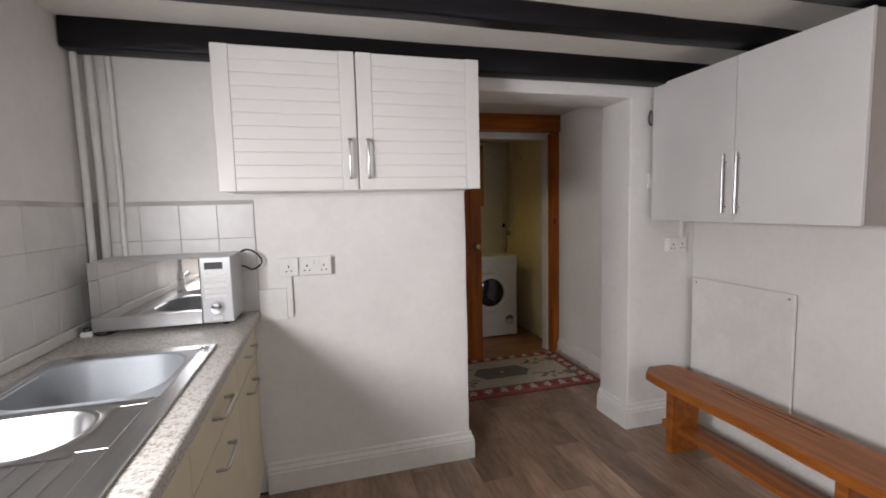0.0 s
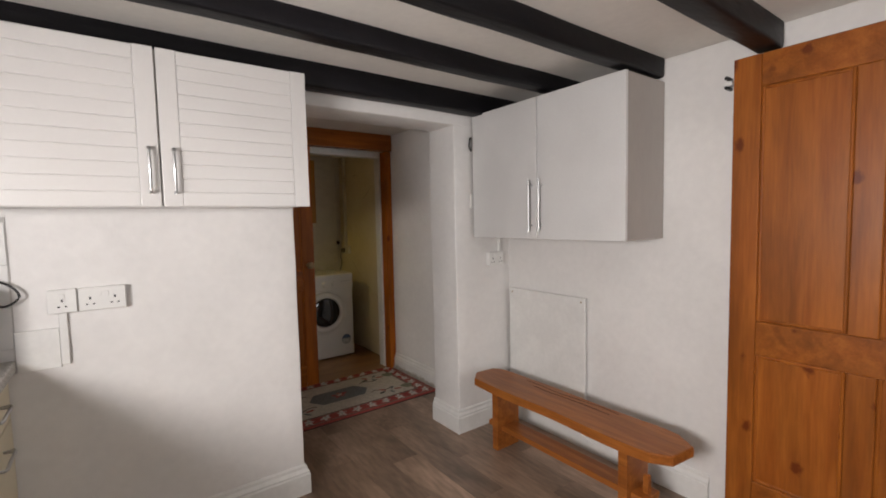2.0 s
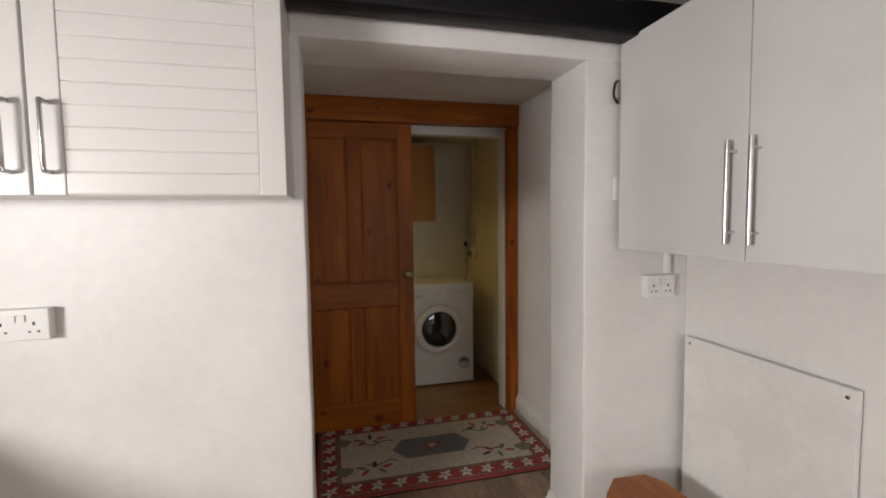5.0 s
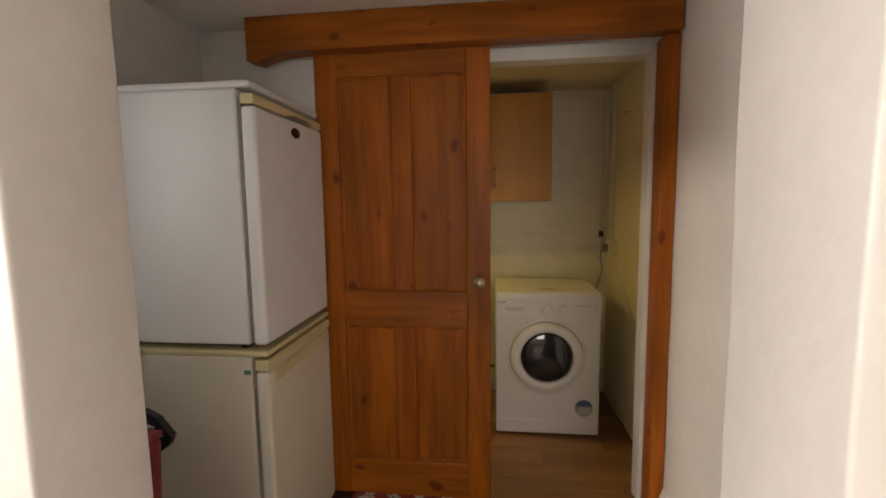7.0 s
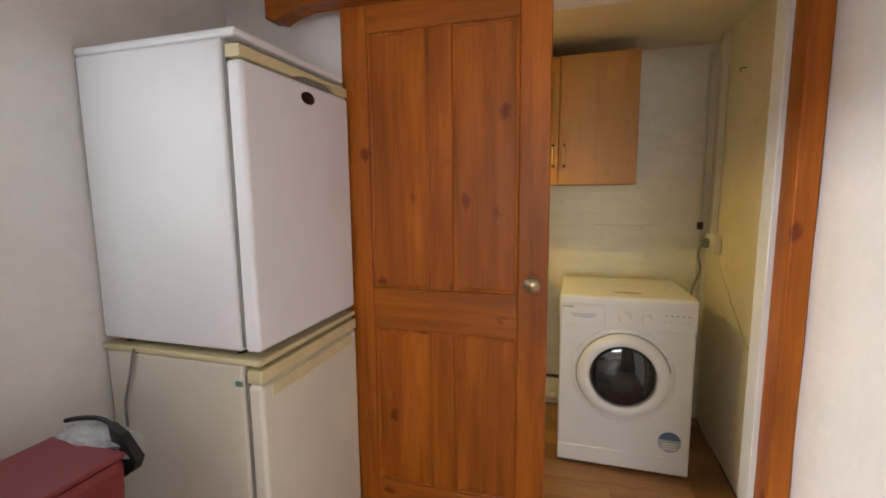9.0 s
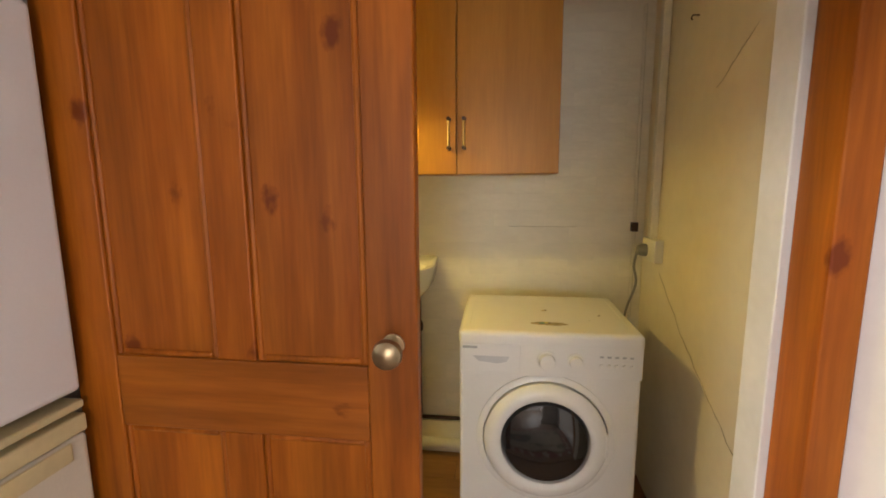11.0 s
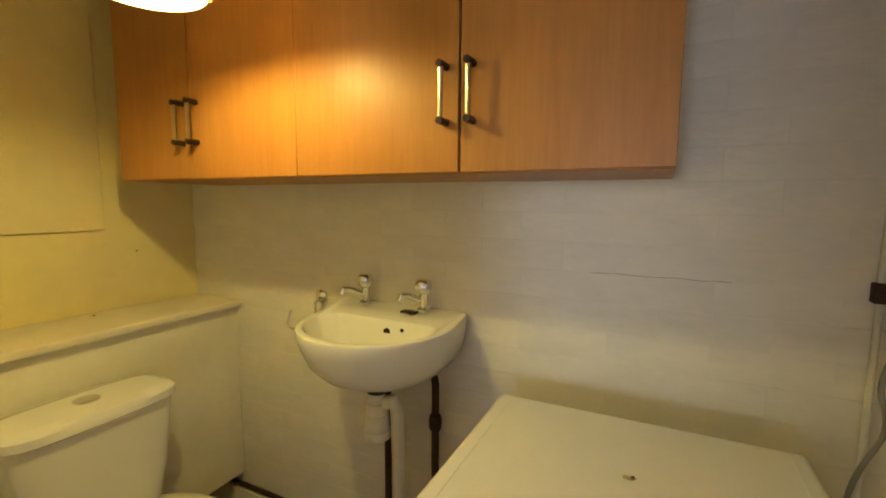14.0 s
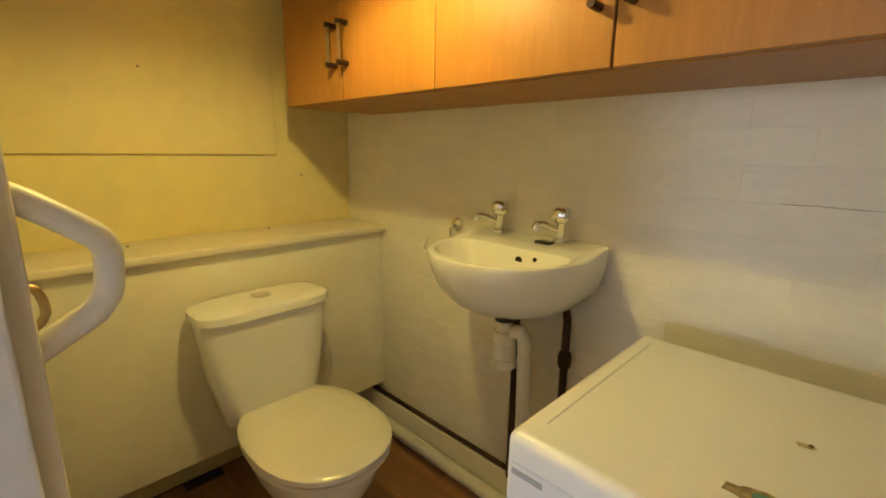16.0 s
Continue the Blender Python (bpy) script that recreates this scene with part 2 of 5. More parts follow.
M = {
    "plaster": mat("white_wall_paint", (0.81, 0.79, 0.765), 0.42, vary=0.03, scale=2.2, grain=26, bump=0.25, dist=0.006),
    "ceiling": mat("ceiling_paint", (0.80, 0.77, 0.72), 0.7, vary=0.03, scale=2.5, grain=30, bump=0.25, dist=0.006),
    "gloss_white": mat("white_gloss_paint", (0.80, 0.79, 0.76), 0.35, vary=0.03, scale=5, grain=40, bump=0.12, dist=0.003),
    "cream_wall": mat("yellowed_cream_paint", (0.76, 0.69, 0.54), 0.6, vary=0.03, scale=3.0, grain=22, bump=0.3, dist=0.005, second=(0.72, 0.64, 0.48)),
    # yellower copy of the cream wall: the lamp's warm light put into the colour
    "lamp_yellow_wall": mat("lamp_yellow_wall_paint", (0.74, 0.63, 0.26), 0.55, vary=0.04, scale=2.2, grain=18, bump=0.3, dist=0.005, second=(0.70, 0.59, 0.30)),
    "brick_paint": mat("painted_brick", (0.77, 0.72, 0.61), 0.5, vary=0.03, scale=7, grain=45, bump=0.35, dist=0.006, each=0.004, stretch=(0.6, 1, 1.3)),
    "beam": mat("black_beam_paint", (0.008, 0.007, 0.009), 0.45, spec=0.22, vary=0.2, scale=6, grain=28, bump=0.6, dist=0.006, stretch=(0.25, 1, 1)),
    "tile": mat("white_glazed_tile", (0.74, 0.73, 0.71), 0.32, vary=0.03, scale=9, grain=20, bump=0.06, dist=0.002, each=0.03),
    "grout": mat("tile_grout", (0.62, 0.60, 0.57), 0.9, grain=200),
    "unit_white": mat("white_foil", (0.69, 0.67, 0.645), 0.3, vary=0.015, scale=3, grain=90, bump=0.04, dist=0.001),
    "unit_grey": mat("pale_grey_laminate", (0.66, 0.65, 0.635), 0.42, vary=0.02, scale=3, grain=120, bump=0.04, dist=0.001),
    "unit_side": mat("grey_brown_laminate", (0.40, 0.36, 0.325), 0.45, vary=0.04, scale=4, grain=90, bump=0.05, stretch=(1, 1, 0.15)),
    "unit_cream": mat("cream_laminate", (0.70, 0.63, 0.46), 0.38, vary=0.03, scale=3, grain=90, bump=0.04, dist=0.001),
    "steel": mat("brushed_steel", (0.55, 0.55, 0.55), 0.28, 1.0, vary=0.04, scale=5, grain=160, bump=0.05, dist=0.001, stretch=(1, 0.1, 1)),
    "chrome": mat("chrome", (0.80, 0.80, 0.80), 0.08, 1.0, vary=0.02, bump=0.0),
    "brass": mat("worn_brass", (0.52, 0.40, 0.24), 0.3, 1.0, vary=0.1, bump=0.03),
    "mirror": mat("dark_mirror_glass", (0.72, 0.72, 0.72), 0.03, 1.0, vary=0.01, bump=0.0),
    "grey_bowl": mat("sink_steel_grey", (0.36, 0.38, 0.40), 0.5, 0.3, vary=0.04, scale=5, grain=150, bump=0.04),
    "worktop": mat("speckled_worktop", (0.62, 0.59, 0.54), 0.42, vary=0.25, scale=120, grain=400, bump=0.1, dist=0.0006, second=(0.30, 0.27, 0.24), lo=0.36, hi=0.52),
    "plastic": mat("white_plastic", (0.80, 0.79, 0.76), 0.35, vary=0.02, bump=0.02),
    "plastic_grey": mat("silver_plastic", (0.60, 0.61, 0.62), 0.35, 0.3, vary=0.03, bump=0.02),
    "black": mat("black_plastic", (0.012, 0.012, 0.013), 0.4, vary=0.1, bump=0.05),
    "bronze": mat("dark_bronze", (0.05, 0.03, 0.025), 0.4, 0.7, vary=0.1, bump=0.05),
    "screen": mat("dark_display", (0.03, 0.035, 0.03), 0.2, vary=0.05, bump=0),
    "vinyl": mat("brown_vinyl_plank", (0.45, 0.305, 0.215), 0.36, vary=0.26, scale=5, grain=45, bump=0.15, dist=0.001, second=(0.24, 0.165, 0.115), stretch=(1, 0.2, 1), each=0.24, lo=0.34, hi=0.66),
    "joint": mat("dark_joint", (0.05, 0.038, 0.03), 0.8),
    "oak_floor": mat("oak_laminate", (0.42, 0.22, 0.085), 0.3, vary=0.15, scale=4, grain=50, bump=0.1, dist=0.001, second=(0.30, 0.145, 0.055), stretch=(0.12, 1, 1), each=0.12),
    "red_carpet": mat("dark_red_carpet", (0.10, 0.035, 0.03), 0.95, vary=0.3, scale=40, grain=400, bump=0.8, dist=0.004),
    "pine": pine("orange_pine", (0.45, 0.125, 0.008), (0.32, 0.078, 0.004), gloss=0.46, grain=0.84),
    "pine_x": pine("orange_pine_beam", (0.43, 0.125, 0.013), (0.31, 0.083, 0.008), axis=0, grain=0.84),
    "pine_light": pine("honey_pine", (0.37, 0.112, 0.015), (0.275, 0.074, 0.009), grain=0.84),
    "pine_light_y": pine("honey_pine_rail", (0.37, 0.112, 0.015), (0.275, 0.074, 0.009), grain=0.84, axis=1),
    "bench": pine("bench_wood", (0.40, 0.135, 0.028), (0.27, 0.08, 0.015), axis=1, gloss=0.3, knots=False),
    "beech": pine("beech_laminate", (0.37, 0.168, 0.030), (0.34, 0.151, 0.026), gloss=0.4, knots=False, grain=0.93),
    "fridge_white": mat("fridge_white", (0.80, 0.81, 0.83), 0.32, vary=0.015, scale=3, grain=200, bump=0.05, dist=0.0005),
    "fridge_cream": mat("yellowed_fridge", (0.74, 0.71, 0.60), 0.36, vary=0.03, scale=3, grain=200, bump=0.05, dist=0.0005),
    "yellow_trim": mat("yellowed_plastic_trim", (0.70, 0.62, 0.36), 0.4, vary=0.05, bump=0.02),
    "gasket": mat("grey_rubber", (0.28, 0.27, 0.25), 0.6, vary=0.1),
    "appliance": mat("white_enamel", (0.82, 0.815, 0.80), 0.25, vary=0.015, scale=3, grain=150, bump=0.02),
    "ceramic": mat("white_ceramic", (0.82, 0.80, 0.75), 0.08, vary=0.01, scale=4, bump=0.01, coat=0.3),
    "seat": mat("ivory_plastic", (0.78, 0.74, 0.64), 0.22, vary=0.02, bump=0.01),
    "drum": mat("dark_door_glass", (0.02, 0.02, 0.022), 0.06, vary=0.1, bump=0.0, coat=0.5),
    "pipe_white": mat("white_pipe", (0.74, 0.70, 0.60), 0.4, vary=0.04, bump=0.03),
    "pipe_rust": mat("dark_copper_pipe", (0.09, 0.045, 0.03), 0.5, 0.5, vary=0.2),
    "red_plastic": mat("maroon_plastic", (0.22, 0.03, 0.035), 0.4, vary=0.06, bump=0.02),
    "bag": mat("clear_grey_bag", (0.55, 0.55, 0.56), 0.35, vary=0.15, scale=14, bump=0.6, dist=0.01),
    "blue": mat("blue_sticker", (0.10, 0.17, 0.30), 0.4, bump=0),
    "sticker_grey": mat("grey_sticker", (0.45, 0.47, 0.48), 0.4, bump=0),
    "stain": mat("yellow_brown_stain", (0.46, 0.36, 0.17), 0.45, vary=0.2, scale=60, bump=0.1),
    "rug_red": mat("rug_red", (0.40, 0.07, 0.055), 0.95, vary=0.12, scale=60, grain=500, bump=0.6, dist=0.003),
    "rug_cream": mat("rug_cream", (0.62, 0.55, 0.44), 0.95, vary=0.1, scale=60, grain=500, bump=0.6, dist=0.003),
    "rug_pale": mat("rug_pale", (0.72, 0.68, 0.60), 0.95, vary=0.1, scale=60, grain=500, bump=0.6, dist=0.003),
    "rug_tan": mat("rug_tan", (0.36, 0.20, 0.15), 0.95, vary=0.2, scale=60, grain=500, bump=0.6, dist=0.003),
    "rug_grey": mat("rug_grey", (0.20, 0.20, 0.19), 0.95, vary=0.12, scale=60, grain=500, bump=0.6, dist=0.003),
    "rug_green": mat("rug_green", (0.24, 0.23, 0.15), 0.95, vary=0.12, scale=60, grain=500, bump=0.6, dist=0.003),
    "rug_dark": mat("rug_dark", (0.05, 0.035, 0.035), 0.95, vary=0.12, scale=60, grain=500, bump=0.6, dist=0.003),
    "shade": mat("warm_glass_shade", (1.0, 0.84, 0.45), 0.3, emit=2.0, bump=0),
    "ruffle": mat("amber_shade_trim", (0.95, 0.62, 0.12), 0.4, emit=0.5, bump=0.1),
    "stain_line": mat("brown_crack", (0.58, 0.47, 0.31), 0.9, vary=0.2, scale=30, bump=0.2),
    "teal_scrap": mat("teal_paper", (0.12, 0.28, 0.24), 0.6, bump=0),
    "yellow_scrap": mat("yellow_paper", (0.62, 0.50, 0.05), 0.6, bump=0),
    "boxing": mat("cream_boxing_paint", (0.78, 0.74, 0.62), 0.5, vary=0.03, scale=4, grain=30, bump=0.2, dist=0.003, second=(0.73, 0.68, 0.54)),
    "glass": None,
}
gm = bpy.data.materials.new("window_glass")
gm.use_nodes = True
gm.node_tree.nodes["Principled BSDF"].inputs["Transmission Weight"].default_value = 1.0
gm.node_tree.nodes["Principled BSDF"].inputs["Roughness"].default_value = 0.0
M["glass"] = gm
sm = M["shade"].node_tree
tl, mx = sm.nodes.new("ShaderNodeBsdfTranslucent"), sm.nodes.new("ShaderNodeMixShader")
tl.inputs[0].default_value = (1.0, 0.86, 0.55, 1)
mx.inputs[0].default_value = 0.5
sm.links.new(sm.nodes["Principled BSDF"].outputs[0], mx.inputs[1])
sm.links.new(tl.outputs[0], mx.inputs[2])
sm.links.new(mx.outputs[0], sm.nodes["Material Output"].inputs[0])


# ---- mesh helpers ----
BASE = {}


def thing(name, at, label, category, group="", kind="", turn=0.0):
    ob = new(name)
    ob.empty_display_size = 0.05
    ob.location, ob.rotation_euler = at, (0, 0, radians(turn))
    BASE[ob.name] = Vector(at)
    return tagged(ob, label, category, group, kind)


def finish(name, bm, material, parent=None, at=(0, 0, 0), smooth=False, label=""):
    me = bpy.data.meshes.new(name)
    bmesh.ops.recalc_face_normals(bm, faces=bm.faces)
    for f in bm.faces:
        f.smooth = smooth
    bm.to_mesh(me)
    bm.free()
    if smooth:
        me.set_sharp_from_angle(angle=radians(42))
    me.materials.append(M[material])
    ob = new(name, me)
    return place(ob, parent, at, label)


def place(ob, parent, at, label=""):
    at = Vector(at)
    BASE[ob.name] = at
    if parent:
        ob.parent = parent
        at = at - BASE[parent.name]
    ob.location = at
    if label:
        ob["label"] = label
    return ob


def box(name, lo, hi, material, bevel=0.0, parent=None, label="", seg=2):
    """A box between two corners, with rounded edges."""
    lo, hi = Vector(lo), Vector(hi)
    c, s = (lo + hi) / 2, hi - lo
    bm = bmesh.new()
    bmesh.ops.create_cube(bm, size=1)
    for v in bm.verts:
        v.co = Vector((v.co.x * s.x, v.co.y * s.y, v.co.z * s.z))
    if bevel:
        bmesh.ops.bevel(bm, geom=bm.edges[:], offset=min(bevel, min(s) * 0.45), segments=seg, affect="EDGES", profile=0.5)
    return finish(name, bm, material, parent, c, label=label)


def prism(name, outline, z0, z1, material, parent=None, at=(0, 0, 0), axis="z", bevel=0.0, label="", smooth=False):
    """A flat outline drawn out between z0 and z1 along an axis; at is its origin."""
    bm = bmesh.new()

    def put(u, v, w):
        return {"z": (u, v, w), "y": (u, w, v), "x": (w, u, v)}[axis]
    a = [bm.verts.new(put(u, v, z0)) for u, v in outline]
    b = [bm.verts.new(put(u, v, z1)) for u, v in outline]
    bm.faces.new(a)
    bm.faces.new(b[::-1])
    k = len(outline)
    for i in range(k):
        bm.faces.new((a[i], a[(i + 1) % k], b[(i + 1) % k], b[i]))
    if bevel:
        caps = [e for e in bm.edges if (e.verts[0] in a) == (e.verts[1] in a)]
        bmesh.ops.bevel(bm, geom=caps, offset=bevel, segments=2, affect="EDGES", profile=0.5)
    return finish(name, bm, material, parent, at, smooth, label)


def lathe(name, profile, material, parent=None, at=(0, 0, 0), axis="z", n=28, label="", sx=1.0, sy=1.0):
    """A profile of (radius, height) turned round an axis."""
    bm = bmesh.new()
    rings = []
    for r, h in profile:
        ring = []
        for i in range(n):
            a = 2 * math.pi * i / n
            u, v = r * math.cos(a) * sx, r * math.sin(a) * sy
            ring.append(bm.verts.new({"z": (u, v, h), "y": (u, h, v), "x": (h, u, v)}[axis]))
        rings.append(ring)
    for p, q in zip(rings, rings[1:]):
        for i in range(n):
            bm.faces.new((p[i], p[(i + 1) % n], q[(i + 1) % n], q[i]))
    bm.faces.new(rings[0])
    bm.faces.new(rings[-1][::-1])
    return finish(name, bm, material, parent, at, True, label)


def smooth_line(pts, k=6):
    """A rounded line through points."""
    pts = [Vector(p) for p in pts]
    out = []
    for i in range(len(pts) - 1):
        p0, p1, p2, p3 = pts[max(i - 1, 0)], pts[i], pts[i + 1], pts[min(i + 2, len(pts) - 1)]
        for j in range(k):
            t = j / k
            out.append(0.5 * ((2 * p1) + (p2 - p0) * t + (2 * p0 - 5 * p1 + 4 * p2 - p3) * t * t + (3 * p1 - p0 - 3 * p2 + p3) * t ** 3))
    return out + [pts[-1]]


def tube(name, pts, r, material, parent=None, n=10, label="", rounded=False):
    """A pipe through points given in the world."""
    pts = smooth_line(pts) if rounded else [Vector(p) for p in pts]
    at = pts[0].copy()
    bm = bmesh.new()
    rings = []
    for i, p in enumerate(pts):
        d = (pts[min(i + 1, len(pts) - 1)] - pts[max(i - 1, 0)]).normalized()
        u = d.cross(Vector((0.31, 0.17, 0.93)) if abs(d.z) < 0.9 else Vector((1, 0.1, 0))).normalized()
        v = d.cross(u)
        k = r
        if 0 < i < len(pts) - 1:
            a = (p - pts[i - 1]).normalized().dot(d)
            k = r / max(a, 0.6)
        rings.append([bm.verts.new(p - at + (u * math.cos(2 * math.pi * j / n) + v * math.sin(2 * math.pi * j / n)) * k) for j in range(n)])
    for p, q in zip(rings, rings[1:]):
        for j in range(n):
            bm.faces.new((p[j], p[(j + 1) % n], q[(j + 1) % n], q[j]))
    bm.faces.new(rings[0])
    bm.faces.new(rings[-1][::-1])
    return finish(name, bm, material, parent, at, True, label)


def wobbly(name, lo, hi, material, label="", amp=0.004, cell=0.09, kind="structure", category="", parent=None, bevel=0.007):
    """A slab of old plaster: box with soft edges and slightly uneven faces."""
    lo, hi = Vector(lo), Vector(hi)
    c, s = (lo + hi) / 2, hi - lo
    bm = bmesh.new()
    bmesh.ops.create_cube(bm, size=1)
    for v in bm.verts:
        v.co = Vector((v.co.x * s.x, v.co.y * s.y, v.co.z * s.z))
    for i in range(3):
        cuts = int(min(s[i] / cell, 30))
        for j in range(1, cuts):
            co, no = Vector(), Vector()
            co[i], no[i] = -s[i] / 2 + s[i] * j / cuts, 1
            bmesh.ops.bisect_plane(bm, geom=bm.verts[:] + bm.edges[:] + bm.faces[:], plane_co=co, plane_no=no)
    if bevel:
        sharp = [e for e in bm.edges if len(e.link_faces) == 2 and e.calc_face_angle() > 1]
        bmesh.ops.bevel(bm, geom=sharp, offset=bevel, segments=3, affect="EDGES", profile=0.5)
    for v in bm.verts:
        w = v.co + c
        v.co += Vector([noise.noise(w * 3.1 + Vector((k * 9.7, 0, 0))) * amp for k in range(3)])
    ob = finish(name, bm, material, parent, c, True)
    return tagged(ob, label, category, kind=kind)


def arc(cx, cy, r, a0, a1, n=10, ry=None):
    return [(cx + r * math.cos(radians(a0 + (a1 - a0) * i / n)), cy + (ry or r) * math.sin(radians(a0 + (a1 - a0) * i / n))) for i in range(n + 1)]


def bow_handle(parent, a, b, out, r=0.005, material="steel"):
    """A bar handle from a to b, standing off along out."""
    a, b, out = Vector(a), Vector(b), Vector(out)
    d = (b - a) * 0.06
    return tube("handle", [a, a + out * 0.9 + d * 0.2, a + out + d, b + out - d, b + out * 0.9 - d * 0.2, b], r, material, parent, n=8)

# ---- the large structure ----
H = 2.12
LEFT, RIGHT, END, BACK = -0.93, 2.2, 2.2, -1.6


def wall_box(name, lo, hi, material="plaster", label="old white painted plaster wall", **k):
    return wobbly(name, lo, hi, material, label, **k)


def joined(name, boxes, material, label, kind="structure"):
    """Several boxes in one mesh, for a wall with openings."""
    bm = bmesh.new()
    for lo, hi in boxes:
        lo, hi = Vector(lo), Vector(hi)
        r = bmesh.ops.create_cube(bm, size=1)
        for v in r["verts"]:
            v.co = (lo + hi) / 2 + Vector((v.co.x * (hi - lo).x, v.co.y * (hi - lo).y, v.co.z * (hi - lo).z))
    return tagged(finish(name, bm, material), label, kind=kind)


def holed(axis, u0, u1, z0, z1, w0, w1, hole):
    """The four boxes round a window hole: axis is the wall's thin axis, u its length."""
    a, b, c, d = hole
    spans = [(u0, a, z0, z1), (b, u1, z0, z1), (a, b, z0, c), (a, b, d, z1)]
    if axis == "x":
        return [((w0, p, r), (w1, q, s)) for p, q, r, s in spans]
    return [((p, w0, r), (q, w1, s)) for p, q, r, s in spans]


joined("wall_west", holed("x", BACK, END, 0, H, LEFT - 0.25, LEFT, (-0.3, 0.8, 1.08, 1.86)), "plaster", "white painted kitchen wall with an assumed, unseen window over the sink")
joined("wall_south", holed("y", LEFT, RIGHT, 0, H, BACK - 0.25, BACK, (1.0, 2.1, 0.95, 1.9)), "plaster", "white painted kitchen wall with an assumed, unseen window")
wall_box("wall_east", (RIGHT, BACK - 0.25, 0), (RIGHT + 0.2, 2.5, H), amp=0.003)
wall_box("wall_nib", (LEFT - 0.25, END, 0), (0.73, 2.40, H), label="white plaster wall with soft worn corner")
wall_box("wall_pier", (1.735, END, 0), (RIGHT, 2.47, H - 0.1), label="narrow white plaster pier beside the opening")
wall_box("wall_header", (0.70, END - 0.003, 1.95), (RIGHT, 2.46, H), label="white plaster lintel over the opening")
wall_box("wall_lobby_east", (2.06, 2.45, 0), (2.26, 3.66, 2.2), label="white plaster lobby wall", amp=0.005)
joined("wall_lobby_west", holed("x", 2.40, 3.645, 0, 2.2, -0.16, 0.04, (2.44, 2.74, 1.05, 1.9)), "plaster", "white plaster lobby wall with a small unseen, added window")
wall_box("wall_partition_west", (-0.3, 3.645, 0), (1.262, 3.728, 2.2), label="white painted partition behind the sliding door", amp=0.002)
wall_box("wall_partition_head", (1.262, 3.645, 1.99), (2.3, 3.728, 2.2), label="white painted partition over the doorway", amp=0.002)
wall_box("wall_toilet_east", (2.12, 3.64, 0), (2.3, 5.0, 2.2), "cream_wall", "yellowed cream painted wall, lamp yellow put in its colour with cracks", amp=0.006)
wall_box("wall_toilet_west", (-0.2, 3.70, 0), (0.0, 5.0, 2.2), "lamp_yellow_wall", "yellowed cream painted wall, lamp yellow put in its colour", amp=0.004)
toilet_wall = wall_box("wall_toilet_north", (-0.2, 4.845, 0), (2.3, 5.0, 2.2), "brick_paint", "cream painted brick wall", amp=0.002)

tagged(box("ceiling", (LEFT - 0.25, BACK - 0.25, H), (RIGHT + 0.2, 2.46, H + 0.1), "ceiling"), "cream white plaster ceiling between black beams", kind="structure")
tagged(box("ceiling_lobby", (-0.3, 2.45, 2.128), (2.26, 3.66, 2.24), "ceiling"), "white lobby ceiling", kind="structure")
tagged(box("ceiling_toilet", (-0.2, 3.72, 2.09), (2.3, 5.0, 2.22), "cream_wall"), "yellowed cream toilet ceiling", kind="structure")

floor = joined("floor", [((LEFT - 0.25, BACK - 0.25, -0.1), (RIGHT + 0.2, 2.42, -0.004)), ((-0.16, 2.42, -0.1), (2.26, 2.85, -0.004))], "joint", "brown wood-look vinyl plank floor")
tagged(box("floor_lobby", (-0.16, 2.85, -0.1), (2.26, 3.66, 0.0), "red_carpet"), "dark red lobby carpet", kind="structure")
floor_toilet = tagged(box("floor_toilet", (-0.2, 3.66, -0.1), (2.3, 5.0, -0.003), "joint"), "oak laminate toilet floor", kind="structure")
tagged(box("ground", (-60, -60, -0.4), (60, 60, -0.15), "grout"), "ground outside the house", kind="structure")


def skirting(name, pts, h=0.15, d=0.022, material="gloss_white"):
    """A skirting board with a moulded top, along straight runs; each run is (from, to, outward)."""
    bm = bmesh.new()
    for (x0, y0), (x1, y1), (ox, oy), (m0, m1) in pts:
        dx, dy = (1, 0) if oy else (0, 1)
        prof = [(0, 0), (d, 0), (d, h * 0.66), (d * 0.8, h * 0.70), (d * 0.85, h * 0.76), (d * 0.45, h * 0.86), (d * 0.4, h * 0.95), (0, h)]
        a = [bm.verts.new((x0 + ox * p - dx * p * m0, y0 + oy * p - dy * p * m0, q)) for p, q in prof]
        b = [bm.verts.new((x1 + ox * p + dx * p * m1, y1 + oy * p + dy * p * m1, q)) for p, q in prof]
        bm.faces.new(a)
        bm.faces.new(b[::-1])
        for i in range(len(prof)):
            j = (i + 1) % len(prof)
            bm.faces.new((a[i], a[j], b[j], b[i]))
    return tagged(finish(name, bm, material), "white gloss painted moulded skirting board", kind="structure")


skirting("baseboard", [((-0.30, END), (0.73, END), (0, -1), (0, 1)), ((0.73, END), (0.73, 2.40), (1, 0), (1, 0)),
                       ((1.735, END), (RIGHT, END), (0, -1), (1, -1)), ((1.735, END), (1.735, 2.47), (-1, 0), (1, 0)),
                       ((RIGHT, 0.9), (RIGHT, END), (-1, 0), (0, -1)), ((2.06, 2.47), (2.06, 3.56), (-1, 0), (0, 0))])

# black ceiling beams
for y0, y1, z0 in ((2.07, 2.17, 2.004), (1.58, 1.658, 2.035), (1.13, 1.205, 2.03), (0.655, 0.75, 2.02), (0.19, 0.285, 2.02), (-0.28, -0.185, 2.02), (-0.75, -0.655, 2.02), (-1.22, -1.125, 2.02)):
    beam = wobbly("ceiling_beam", (LEFT + 0.004, y0, z0), (RIGHT - 0.002, y1, H + 0.004), "beam", "black painted old timber ceiling beam", amp=0.006, cell=0.12, bevel=0.012, category="ceiling beam", kind="")
    tagged(beam, group="ceiling beams")


